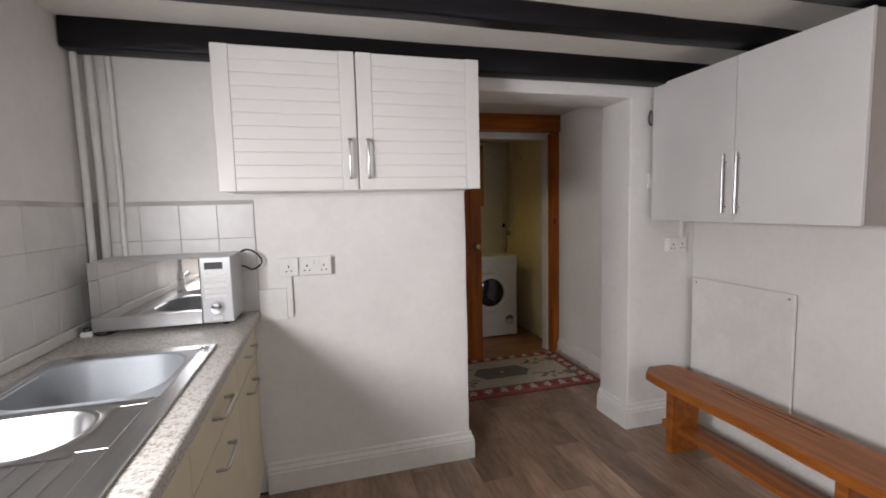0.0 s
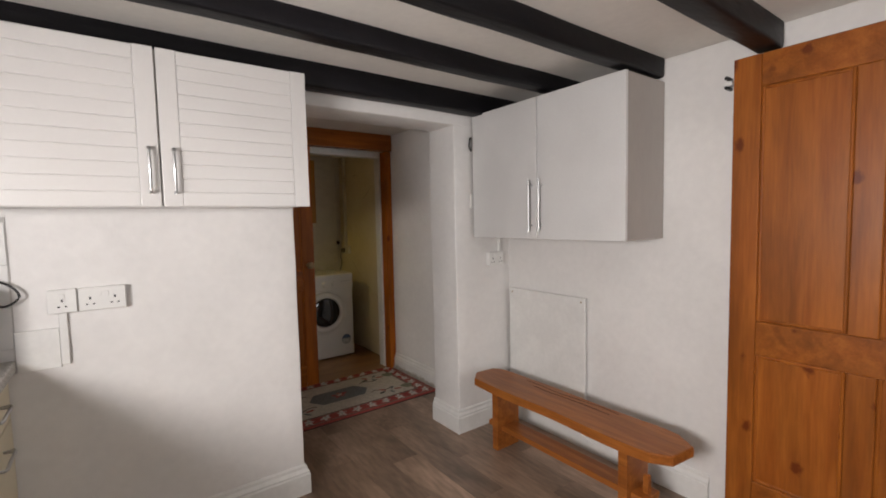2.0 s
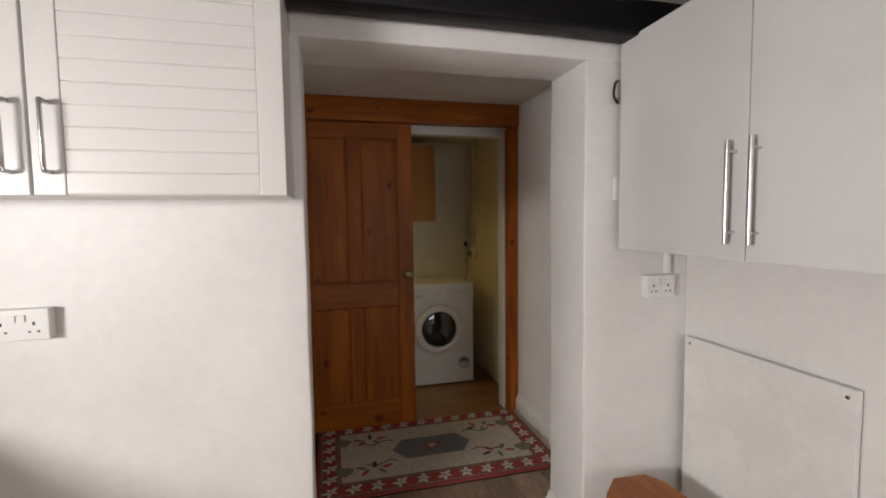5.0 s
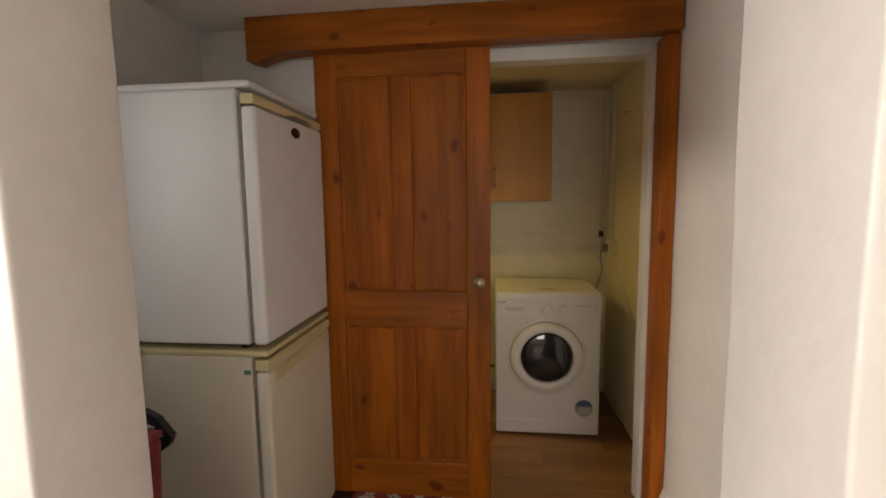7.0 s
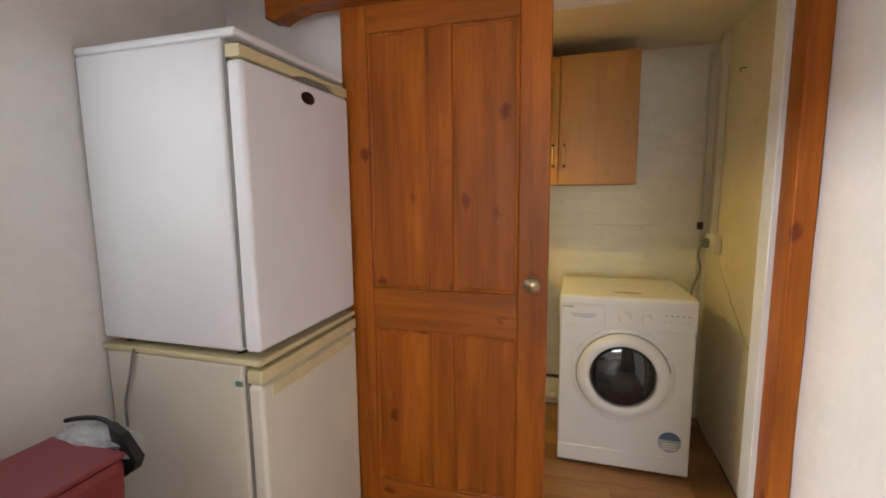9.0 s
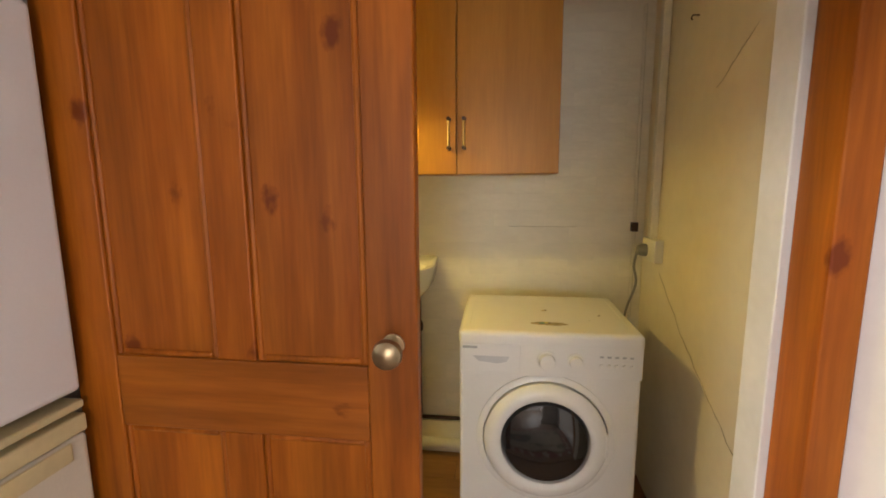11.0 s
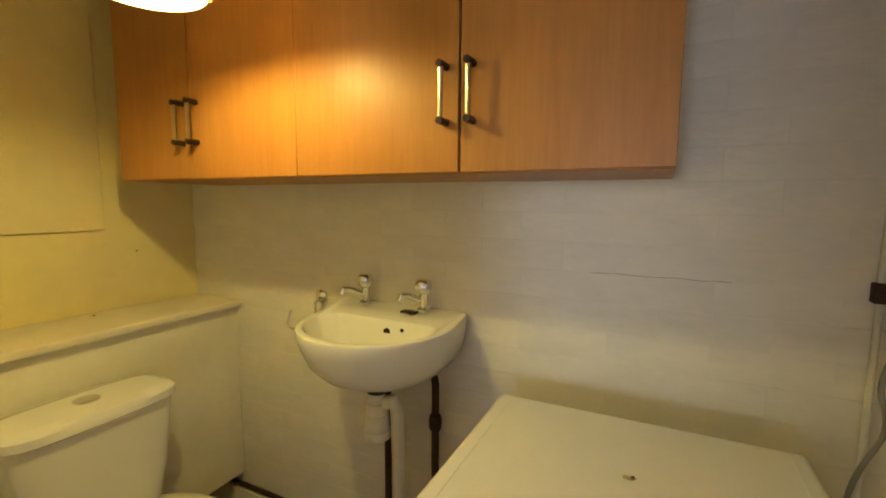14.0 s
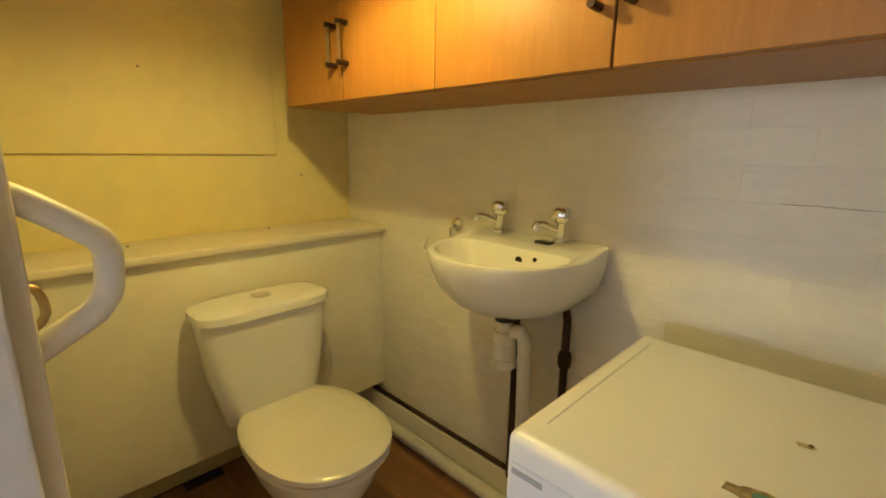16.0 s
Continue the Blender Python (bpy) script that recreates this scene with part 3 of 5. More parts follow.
def window(name, lo, hi, axis):
    """A white casement in its opening, with two lights and a sill."""
    c = (Vector(lo) + Vector(hi)) / 2
    w = thing(name, (c.x, c.y, lo[2]), "white painted two-light casement window", "window", kind="structure")
    a = 1 if axis == "x" else 0

    def bar(u0, u1, z0, z1, part="frame", m="gloss_white", half=0.03):
        p, q = [0, 0, z0], [0, 0, z1]
        p[a], q[a], p[1 - a], q[1 - a] = u0, u1, c[1 - a] - half, c[1 - a] + half
        return box(part, p, q, m, 0.004, w)
    u0, u1, z0, z1 = lo[a], hi[a], lo[2], hi[2]
    bar(u0, u0 + 0.05, z0, z1), bar(u1 - 0.05, u1, z0, z1)
    bar(u0 + 0.05, u1 - 0.05, z0, z0 + 0.05), bar(u0 + 0.05, u1 - 0.05, z1 - 0.05, z1)
    m = (u0 + u1) / 2
    bar(m - 0.025, m + 0.025, z0 + 0.05, z1 - 0.05)
    for p, q in ((u0 + 0.05, m - 0.025), (m + 0.025, u1 - 0.05)):
        pane = bar(p, q, z0 + 0.05, z1 - 0.05, "pane", "glass", 0.003)
        pane.visible_shadow = False
    return w


window("window_1", (LEFT - 0.2, -0.3, 1.08), (LEFT - 0.14, 0.8, 1.86), "x")
# added lobby window, always hidden from view, made to hold the fill lamp
window("added_window_3", (-0.1, 2.44, 1.05), (-0.04, 2.74, 1.9), "x")
# out-of-view back opening, assumed so that its lamp has a source
window("assumed_window_2", (1.0, BACK - 0.2, 0.95), (2.1, BACK - 0.14, 1.9), "y")

# ---- kitchen ----
def multi(name, boxes, material, parent=None, bevel=0.002, label=""):
    """Several bevelled boxes as one mesh, with its origin at their middle."""
    c = sum(((Vector(a) + Vector(b)) / 2 for a, b in boxes), Vector()) / len(boxes)
    bm = bmesh.new()
    for lo, hi in boxes:
        lo, hi = Vector(lo), Vector(hi)
        s = hi - lo
        t = bmesh.new()
        bmesh.ops.create_cube(t, size=1)
        for v in t.verts:
            v.co = (lo + hi) / 2 - c + Vector((v.co.x * s.x, v.co.y * s.y, v.co.z * s.z))
        if bevel:
            bmesh.ops.bevel(t, geom=t.edges[:], offset=min(bevel, min(s) * 0.4), segments=2, affect="EDGES", profile=0.5)
        me = bpy.data.meshes.new("part")
        t.to_mesh(me)
        t.free()
        bm.from_mesh(me)
        bpy.data.meshes.remove(me)
    return finish(name, bm, material, parent, c, label=label)


def louvre_cupboard():
    """White wall cupboard with two grooved doors."""
    x0, x1, y0, z0, z1 = -0.37, 0.705, 1.90, 1.44, 2.0
    c = thing("wall_cupboard", (0.17, 2.05, z0), "white wall cupboard with two louvre-grooved doors", "cupboard")
    box("body", (x0 + 0.004, y0 + 0.022, z0 + 0.003), (x1 - 0.004, END - 0.004, z1 - 0.003), "unit_white", 0.002, c)
    m = 0.168
    for p, q, hx in ((x0, m - 0.003, m - 0.035), (m + 0.003, x1, m + 0.04)):
        parts = [((p, y0, z0), (p + 0.062, y0 + 0.02, z1)), ((q - 0.062, y0, z0), (q, y0 + 0.02, z1)), ((p + 0.055, y0 + 0.0065, z0), (q - 0.055, y0 + 0.02, z1))]
        n = 11
        step = (z1 - z0 - 0.004) / n
        for i in range(n):
            parts.append(((p + 0.0625, y0 + 0.002, z0 + 0.002 + i * step + 0.001), (q - 0.0625, y0 + 0.018, z0 + 0.002 + (i + 1) * step - 0.001)))
        d = multi("door", parts, "unit_white", c, 0.0025)
        bow_handle(d, (hx, y0, 1.49), (hx, y0, 1.645), (0, -0.03, 0), 0.005, "steel")


def flat_cupboard():
    """Pale grey wall cupboard with two plain doors."""
    x0, y0, y1, z0, z1 = 1.86, 1.13, 2.172, 1.255, 2.012
    c = thing("wall_cupboard", (2.03, 1.65, z0), "pale grey flat-door wall cupboard with brown-grey side", "cupboard")
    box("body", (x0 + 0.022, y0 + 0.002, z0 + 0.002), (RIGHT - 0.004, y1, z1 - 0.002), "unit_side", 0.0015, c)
    m = 1.645
    for p, q, hy in ((y0, m - 0.002, m - 0.035), (m + 0.002, y1, m + 0.035)):
        d = box("door", (x0, p, z0), (x0 + 0.019, q, z1), "unit_grey", 0.0015, c)
        tube("handle", [(x0 - 0.03, hy, 1.30), (x0 - 0.03, hy, 1.575)], 0.006, "steel", d)
        for z in (1.33, 1.545):
            tube("post", [(x0 + 0.001, hy, z), (x0 - 0.03, hy, z)], 0.004, "steel", d, n=8)


def sink_run():
    """Base unit, worktop and inset steel sink under the window."""
    front, back = -0.315, LEFT + 0.004
    u = thing("base_unit", (-0.62, 0.9, 0), "cream base unit with drawers beneath the worktop", "kitchen unit")
    multi("body", [((back, BACK + 0.3, 0.1), (front - 0.022, 0.6, 0.855)), ((back, 1.69, 0.1), (front - 0.022, 2.19, 0.855)), ((back, 0.6, 0.1), (front - 0.022, 1.69, 0.70)), ((front - 0.04, 0.6, 0.70), (front - 0.022, 1.69, 0.855))], "unit_cream", u, 0.002)
    box("plinth", (back, BACK + 0.3, 0.0), (front - 0.07, 2.185, 0.1), "unit_cream", 0.002, u)
    for y0, y1, z0, z1 in ((1.70, 2.19, 0.70, 0.852), (1.70, 2.19, 0.105, 0.695), (1.10, 1.696, 0.70, 0.852), (1.10, 1.696, 0.105, 0.695), (0.5, 1.096, 0.105, 0.852), (-0.1, 0.496, 0.105, 0.852), (-0.7, -0.104, 0.105, 0.852)):
        d = box("door", (front - 0.02, y0, z0), (front, y1, z1), "unit_cream", 0.002, u)
        m = (y0 + y1) / 2
        hz = (z0 + z1) / 2 + 0.01 if z1 - z0 < 0.3 else z1 - 0.06
        bow_handle(d, (front, m - 0.08, hz), (front, m + 0.08, hz), (0.03, 0, 0), 0.005, "steel")
    # worktop with a hole for the sink
    sx0, sx1, sy0, sy1 = -0.845, -0.365, 0.62, 1.67
    wt = multi("worktop", [((back, BACK + 0.3, 0.86), (-0.291, sy0 + 0.02, 0.9)), ((back, sy1 - 0.02, 0.86), (-0.291, 2.195, 0.9)),
                           ((back, sy0 + 0.02, 0.86), (sx0 + 0.02, sy1 - 0.02, 0.9)), ((sx1 - 0.02, sy0 + 0.02, 0.86), (-0.291, sy1 - 0.02, 0.9))], "worktop", None, 0.006)
    tagged(wt, "beige speckled laminate worktop on the base unit", "worktop")
    up = box("upstand", (back, BACK + 0.3, 0.901), (back + 0.016, 2.195, 0.94), "gloss_white", 0.004)
    tagged(up, "white sealed strip along the worktop's back", kind="structure")
    s = thing("kitchen_sink", (-0.6, 1.15, 0.9), "brushed steel one and a half bowl inset sink with drainer", "sink")

    def basin(x0, x1, y0, y1, depth, r, n=8):
        """Rings of a bowl from its rim down."""
        def ring(g, z):
            a, b, c, d, q = x0 + g, x1 - g, y0 + g, y1 - g, max(r - g, 0.02)
            pts = []
            for cx, cy, a0 in ((b - q, d - q, 0), (a + q, d - q, 90), (a + q, c + q, 180), (b - q, c + q, 270)):
                pts += [(px, py, z) for px, py in arc(cx, cy, q, a0, a0 + 90, n)]
            return pts
        def corner_ring():
            """The square surround that the bowl's rounded corners are pressed into."""
            pts, g = [], 0.02
            for qx, qy, a0 in ((x1 - r, y1 - r, 0), (x0 + r, y1 - r, 90), (x0 + r, y0 + r, 180), (x1 - r, y0 + r, 270)):
                for k in range(n + 1):
                    c, d = math.cos(radians(a0 + 90 * k / n)), math.sin(radians(a0 + 90 * k / n))
                    m = (r + g) / max(abs(c), abs(d))
                    pts.append((qx + c * m, qy + d * m, 0.0008))
            return pts
        bm = bmesh.new()
        rings = [[bm.verts.new(p) for p in corner_ring()]] + [[bm.verts.new(p) for p in ring(g, z)] for g, z in ((-0.014, 0.001), (-0.008, 0.004), (0, 0.001), (0.006, -0.012), (0.016, -depth * 0.75), (0.035, -depth * 0.96), (0.07, -depth))]
        for p, q in zip(rings, rings[1:]):
            for i in range(len(p)):
                bm.faces.new((p[i], p[(i + 1) % len(p)], q[(i + 1) % len(q)], q[i]))
        bm.faces.new(rings[-1])
        return bm
    finish("bowl", basin(-0.80, -0.425, 1.24, 1.60, 0.17, 0.11), "grey_bowl", s, (0, 0, 0.907), True)
    finish("half_bowl", basin(-0.80, -0.5, 0.98, 1.19, 0.12, 0.09), "steel", s, (0, 0, 0.907), True)
    box("rim", (sx1 - 0.055, sy0, 0.9), (sx1, sy1, 0.907), "steel", 0.003, s)
    box("rim", (sx0, sy0, 0.9), (sx0 + 0.048, sy1, 0.907), "steel", 0.003, s)
    box("rim", (sx0 + 0.048, 1.60, 0.9), (sx1 - 0.055, sy1, 0.907), "steel", 0.003, s)
    box("rim", (sx0 + 0.048, 1.19, 0.9), (sx1 - 0.055, 1.24, 0.907), "steel", 0.003, s)
    box("rim", (-0.5, 0.98, 0.9), (sx1 - 0.055, 1.19, 0.907), "steel", 0.003, s)
    box("drainer", (sx0 + 0.048, sy0, 0.9), (sx1 - 0.055, 0.98, 0.9065), "steel", 0.003, s)
    for i in range(7):
        box("rib", (sx0 + 0.09 + i * 0.045, sy0 + 0.04, 0.9065), (sx0 + 0.11 + i * 0.045, 0.95, 0.9095), "steel", 0.0025, s)
    lathe("plug_cap", [(0.014, 0), (0.014, 0.004), (0.01, 0.007)], "chrome", s, (-0.395, 1.62, 0.906), n=16)
    t = thing("mixer_tap", (-0.83, 1.05, 0.907), "chrome mixer tap behind the sink bowls", "tap")
    lathe("base", [(0.028, 0), (0.028, 0.01), (0.02, 0.03), (0.02, 0.10), (0.012, 0.12)], "chrome", t, (-0.825, 1.05, 0.907))
    tube("spout", [(-0.825, 1.05, 1.01), (-0.825, 1.05, 1.16), (-0.80, 1.05, 1.21), (-0.74, 1.05, 1.22), (-0.69, 1.05, 1.19), (-0.68, 1.05, 1.14)], 0.011, "chrome", t, rounded=True)
    for dy in (-0.06, 0.06):
        tube("lever", [(-0.825, 1.05, 0.985), (-0.80, 1.05 + dy, 1.005)], 0.013, "chrome", t)


def microwave():
    w = thing("microwave", (-0.6, 2.06, 0.9), "silver microwave with mirrored door on the worktop", "microwave", turn=-1.0)
    x0, x1, y0, y1, z0, z1 = -0.855, -0.355, 1.955, 2.19, 0.915, 1.185
    box("body", (x0, y0 + 0.02, z0), (x1, y1, z1), "plastic_grey", 0.006, w)
    box("door", (x0, y0, z0 + 0.002), (-0.47, y0 + 0.02, z1 - 0.002), "mirror", 0.003, w, label="mirrored glass door")
    box("trim", (x0, y0 - 0.004, z0 + 0.002), (-0.472, y0, z0 + 0.055), "steel", 0.002, w)
    p = box("control_panel", (-0.469, y0 - 0.002, z0 + 0.002), (x1, y0 + 0.02, z1 - 0.002), "plastic_grey", 0.003, w)
    box("display", (-0.452, y0 - 0.005, 1.135), (-0.385, y0 - 0.002, 1.163), "screen", 0.001, p)
    for i in range(5):
        box("button", (-0.456, y0 - 0.005, 1.105 - i * 0.022), (-0.372, y0 - 0.002, 1.119 - i * 0.022), "plastic", 0.002, p)
    lathe("dial", [(0.027, 0), (0.027, -0.006), (0.021, -0.018), (0.0, -0.019)], "chrome", p, (-0.413, y0 - 0.002, 0.978), axis="y")
    box("open_button", (-0.432, y0 - 0.006, 0.927), (-0.395, y0 - 0.002, 0.942), "plastic", 0.002, p)
    for x in (x0 + 0.04, x1 - 0.04):
        for y in (y0 + 0.05, y1 - 0.03):
            lathe("foot", [(0.014, 0), (0.014, 0.016)], "black", w, (x, y, 0.9), n=12)
    tube("cable", [(x1 - 0.03, y1 - 0.01, 1.16), (x1 + 0.02, 2.185, 1.19), (x1 + 0.07, 2.17, 1.17), (x1 + 0.09, 2.165, 1.13), (x1 + 0.05, 2.175, 1.10), (x1 + 0.01, 2.185, 1.115), (x1 - 0.02, y1 - 0.01, 1.12)], 0.004, "black", w, rounded=True)


def socket(name, c, w, h, out, gangs, label, double=True, d=0.038):
    """A surface socket: box, rocker switches and pin holes; out is 'y-' or 'x-'."""
    s = thing(name, c, label, "socket")
    c = Vector(c)

    def bx(part, u0, u1, z0, z1, o0, o1, m, b=0.002):
        if out == "y-":
            return box(part, (c.x + u0, c.y - o1, c.z + z0), (c.x + u1, c.y - o0, c.z + z1), m, b, s)
        return box(part, (c.x - o1, c.y + u0, c.z + z0), (c.x - o0, c.y + u1, c.z + z1), m, b, s)
    bx("back_box", -w / 2 + 0.002, w / 2 - 0.002, -h / 2 + 0.002, h / 2 - 0.002, 0, d - 0.008, "plastic")
    bx("plate", -w / 2, w / 2, -h / 2, h / 2, d - 0.008, d, "plastic", 0.003)
    for g in range(gangs):
        u = (g - (gangs - 1) / 2) * w * 0.52
        s1 = 1 if u < 0 else -1
        if double:
            bx("switch", u * 0.3 - 0.008, u * 0.3 + 0.008, 0.008, 0.028, d, d + 0.004, "plastic", 0.001)
            for a, b, q, r in ((-0.003, 0.003, -0.002, 0.008), (-0.014, -0.007, -0.022, -0.017), (0.007, 0.014, -0.022, -0.017)):
                bx("pin_hole", u + a, u + b, q, r, d, d + 0.0006, "black", 0)
    if not double:
        bx("switch", -0.007, 0.007, -0.012, 0.012, d, d + 0.004, "plastic", 0.001)
    return s


def bench():
    """A low bench of one waney board on slab legs with a shelf and wedges."""
    b = thing("bench", (1.85, 1.46, 0), "varnished wooden bench with live-edge top and low shelf", "bench", turn=0)
    n = 16
    back, fr = [], []
    for i in range(n + 1):
        y = 0.93 + (2.03 - 0.93) * i / n
        back.append((1.965 + 0.012 * noise.noise((y * 3.3, 0.3, 0)), y))
        fr.append((1.715 + 0.018 * noise.noise((y * 2.7, 4.3, 0)), y))
    top = [(1.76, 0.855), (1.90, 0.84)] + back + [(1.93, 2.09), (1.80, 2.10)] + fr[::-1]
    prism("seat", [(x - 1.85, y - 1.46) for x, y in top], 0.365, 0.41, "bench", b, (1.85, 1.46, 0), bevel=0.006)
    for y in (1.08, 1.90):
        box("leg", (1.765, y - 0.022, 0), (1.945, y + 0.022, 0.366), "bench", 0.004, b)
    box("shelf", (1.80, 0.985, 0.115), (1.91, 1.99, 0.145), "bench", 0.004, b)
    for y in (1.015, 1.965):
        prism("wedge", [(-0.016, -0.02), (0.016, -0.02), (0.01, 0.115), (-0.01, 0.115)], -0.012, 0.012, "bench", b, (1.855, y, 0.11), axis="y")
    for k in range(2):
        pts = [(1.935 - 0.035 * k + 0.015 * noise.noise((j * 0.5, k * 3.1, 0)), 1.2 + j * 0.12 + k * 0.03, 0.4105) for j in range(6 - k)]
        tube("grain_crack", pts, 0.0014, "bronze", b, n=5, rounded=True)


def panel_door(name, at, width, height, label, mats, turn, parts_at):
    """A four-panel door in its own frame: u along the width, thickness 0.036 along +v."""
    d = thing(name, at, label, "door")
    ax, ay, az = at

    def b(part, u0, u1, z0, z1, v0, v1, m, bev=0.004):
        return box(part, (ax + u0, ay + v0, az + z0), (ax + u1, ay + v1, az + z1), m, bev, d)
    st, mid = 0.10, 0.085
    rails = parts_at
    stile, rail = mats
    b("stile", 0, st, 0, height, 0, 0.036, stile)
    b("stile", width - st, width, 0, height, 0, 0.036, stile)
    for z0, z1 in rails:
        b("rail", st, width - st, z0, z1, 0.001, 0.035, rail)
    for (a0, a1), (b0, b1) in zip(rails, rails[1:]):
        b("muntin", width / 2 - mid / 2, width / 2 + mid / 2, a1, b0, 0.001, 0.035, stile)
        for u0, u1 in ((st, width / 2 - mid / 2), (width / 2 + mid / 2, width - st)):
            b("panel", u0, u1, a1, b0, 0.009, 0.027, stile, 0)
            for w0, w1, q0, q1 in ((u0, u0 + 0.014, a1, b0), (u1 - 0.014, u1, a1, b0), (u0 + 0.014, u1 - 0.014, a1, a1 + 0.014), (u0 + 0.014, u1 - 0.014, b0 - 0.014, b0)):
                b("bead", w0, w1, q0, q1, 0.004, 0.032, stile, 0.006)
    d.rotation_euler = (0, 0, radians(turn))
    return d


louvre_cupboard()
flat_cupboard()
sink_run()
microwave()
socket("wall_socket", (-0.03, END, 1.10), 0.146, 0.088, "y-", 2, "white double wall socket on the nib wall")
socket("wall_socket", (-0.15, END, 1.10), 0.086, 0.088, "y-", 1, "white single wall socket beside the double socket")
tagged(box("cable_trunking", (-0.165, END - 0.02, 0.86), (-0.140, END, 1.055), "plastic", 0.003), "white plastic cable trunking beneath the switch", "trunking")
tagged(box("fuse_box_cover", (-0.29, END - 0.014, 0.85), (-0.166, END, 1.0), "gloss_white", 0.003), "white painted boarding patch beside the worktop", "panel")
socket("wall_socket", (2.045, END, 1.105), 0.125, 0.088, "y-", 2, "white double wall socket beneath the grey cupboard")
tagged(box("cable_trunking", (2.085, END - 0.02, 1.15), (2.105, END, 1.26), "plastic", 0.003), "white plastic cable trunking above the socket", "trunking")
socket("light_switch", (1.893, END, 1.483), 0.086, 0.086, "y-", 1, "white light switch on the pier", False, 0.014)
pan = tagged(box("wall_panel", (RIGHT - 0.034, 1.565, 0.16), (RIGHT - 0.016, 2.165, 0.90), "gloss_white", 0.002), "thin white painted board fixed to the wall", "panel")
for sy, sz in ((1.59, 0.875), (2.14, 0.875), (1.59, 0.185), (2.14, 0.185)):
    lathe("screw", [(0.006, 0.001), (0.006, -0.001), (0.003, -0.002)], "brass", pan, (RIGHT - 0.0345, sy, sz), axis="x", n=10)
bench()
kd = panel_door("open_door", (2.145, 0.815, 0.01), 0.86, 2.0, "open honey pine four-panel door against the wall", ("pine_light", "pine_light_y"), -90, ((0, 0.22), (0.77, 0.91), (1.87, 2.0)))

# ---- lobby ----
def fridge(name, z0, z1, mat_body, label, top=False):
    f = thing(name, (0.33, 3.31, z0), label, "refrigerator")
    x0, x1, y0, y1 = 0.048, 0.555, 3.035, 3.575
    box("body", (x0, y0, z0 + 0.02), (x1, y1, z1), mat_body, 0.008, f)
    box("seal", (x1, y0 + 0.006, z0 + 0.03), (x1 + 0.012, y1 - 0.006, z1 - 0.03), "gasket", 0.002, f)
    d = box("door", (x1 + 0.012, y0, z0 + 0.02), (x1 + 0.06, y1, z1 - 0.055), mat_body, 0.012, f, seg=3)
    if top:
        tr = [(y0, z1 - 0.05), (y0, z1 - 0.02), (y1, z1 - 0.02), (y1, z1 - 0.05), (y1 - 0.08, z1 - 0.05), (y1 - 0.12, z1 - 0.033), (y1 - 0.26, z1 - 0.033), (y1 - 0.32, z1 - 0.05)]
        prism("handle_trim", [(y - y0, z - z1) for y, z in tr], x1 + 0.014, x1 + 0.058, "yellow_trim", f, (0, y0, z1), axis="x", bevel=0.003)
        # dark strip standing in for the shade inside the trim's cut-out
        box("grip_slot", (x1 + 0.013, y1 - 0.33, z1 - 0.053), (x1 + 0.045, y1 - 0.07, z1 - 0.034), "gasket", 0.003, f)
        box("top_cover", (x0, y0 - 0.002, z1), (x1 + 0.045, y1 + 0.002, z1 + 0.022), "fridge_white", 0.008, f)
        lathe("badge", [(0.034, 0), (0.034, 0.003), (0.03, 0.004)], "bronze", d, (x1 + 0.06, y0 + 0.285, z1 - 0.10), axis="x", sy=0.55)
    else:
        box("handle_trim", (x1 + 0.012, y0, z1 - 0.052), (x1 + 0.062, y1, z1 - 0.012), "yellow_trim", 0.006, f)
        box("grip", (x1 + 0.058, y0 + 0.04, z1 - 0.10), (x1 + 0.064, y1 - 0.04, z1 - 0.06), "yellow_trim", 0.003, f)
        box("top_cover", (x0 - 0.01, y0 - 0.004, z1), (x1 + 0.06, y1, z1 + 0.018), "yellow_trim", 0.005, f)
    for x in (x0 + 0.05, x1 - 0.04):
        for y in (y0 + 0.05, y1 - 0.05):
            lathe("foot", [(0.016, 0), (0.016, 0.022)], "black", f, (x, y, z0), n=12)
    return f


fridge("freezer", 0.0, 0.862, "fridge_cream", "yellowed cream undercounter freezer beneath the fridge")
fridge("fridge", 0.88, 1.722, "fridge_white", "white fridge stacked on the freezer", True)

tagged(box("freezer_sticker", (0.53, 3.032, 0.80), (0.553, 3.0345, 0.815), "teal_scrap", 0.0005), "small green sticker on the freezer side", "sticker")
tagged(tube("fridge_cable", [(0.17, 3.028, 0.875), (0.15, 3.026, 0.80), (0.115, 3.028, 0.70), (0.11, 3.03, 0.62)], 0.004, "gasket", rounded=True), "thin grey cable hanging down the freezer's side", "cable")
sd = panel_door("sliding_door", (0.585, 3.592, 0.012), 0.75, 2.0, "varnished orange pine four-panel sliding door, half open", ("pine", "pine_x"), 0, ((0, 0.17), (0.80, 0.96), (1.88, 2.0)))
lathe("knob", [(0.022, 0), (0.022, -0.004), (0.009, -0.008), (0.009, -0.028), (0.022, -0.036), (0.028, -0.048), (0.026, -0.06), (0.014, -0.067), (0.0, -0.068)], "brass", sd, (1.288, 3.592, 1.02), axis="y")
lint = [(0.0, 0.0), (0.05, -0.01), (0.10, 0.018), (0.16, 0.032), (1.72, 0.032), (1.72, 0.172), (0.0, 0.172)]
tagged(prism("pine_beam", lint, -0.06, 0.02, "pine_x", None, (0.33, 3.57, 1.955), axis="y", bevel=0.005), "orange pine track beam with shaped end over the sliding door", "beam")
tagged(box("pine_post", (2.0, 3.545, 0), (2.058, 3.644, 1.986), "pine", 0.004), "orange pine door post", "post")
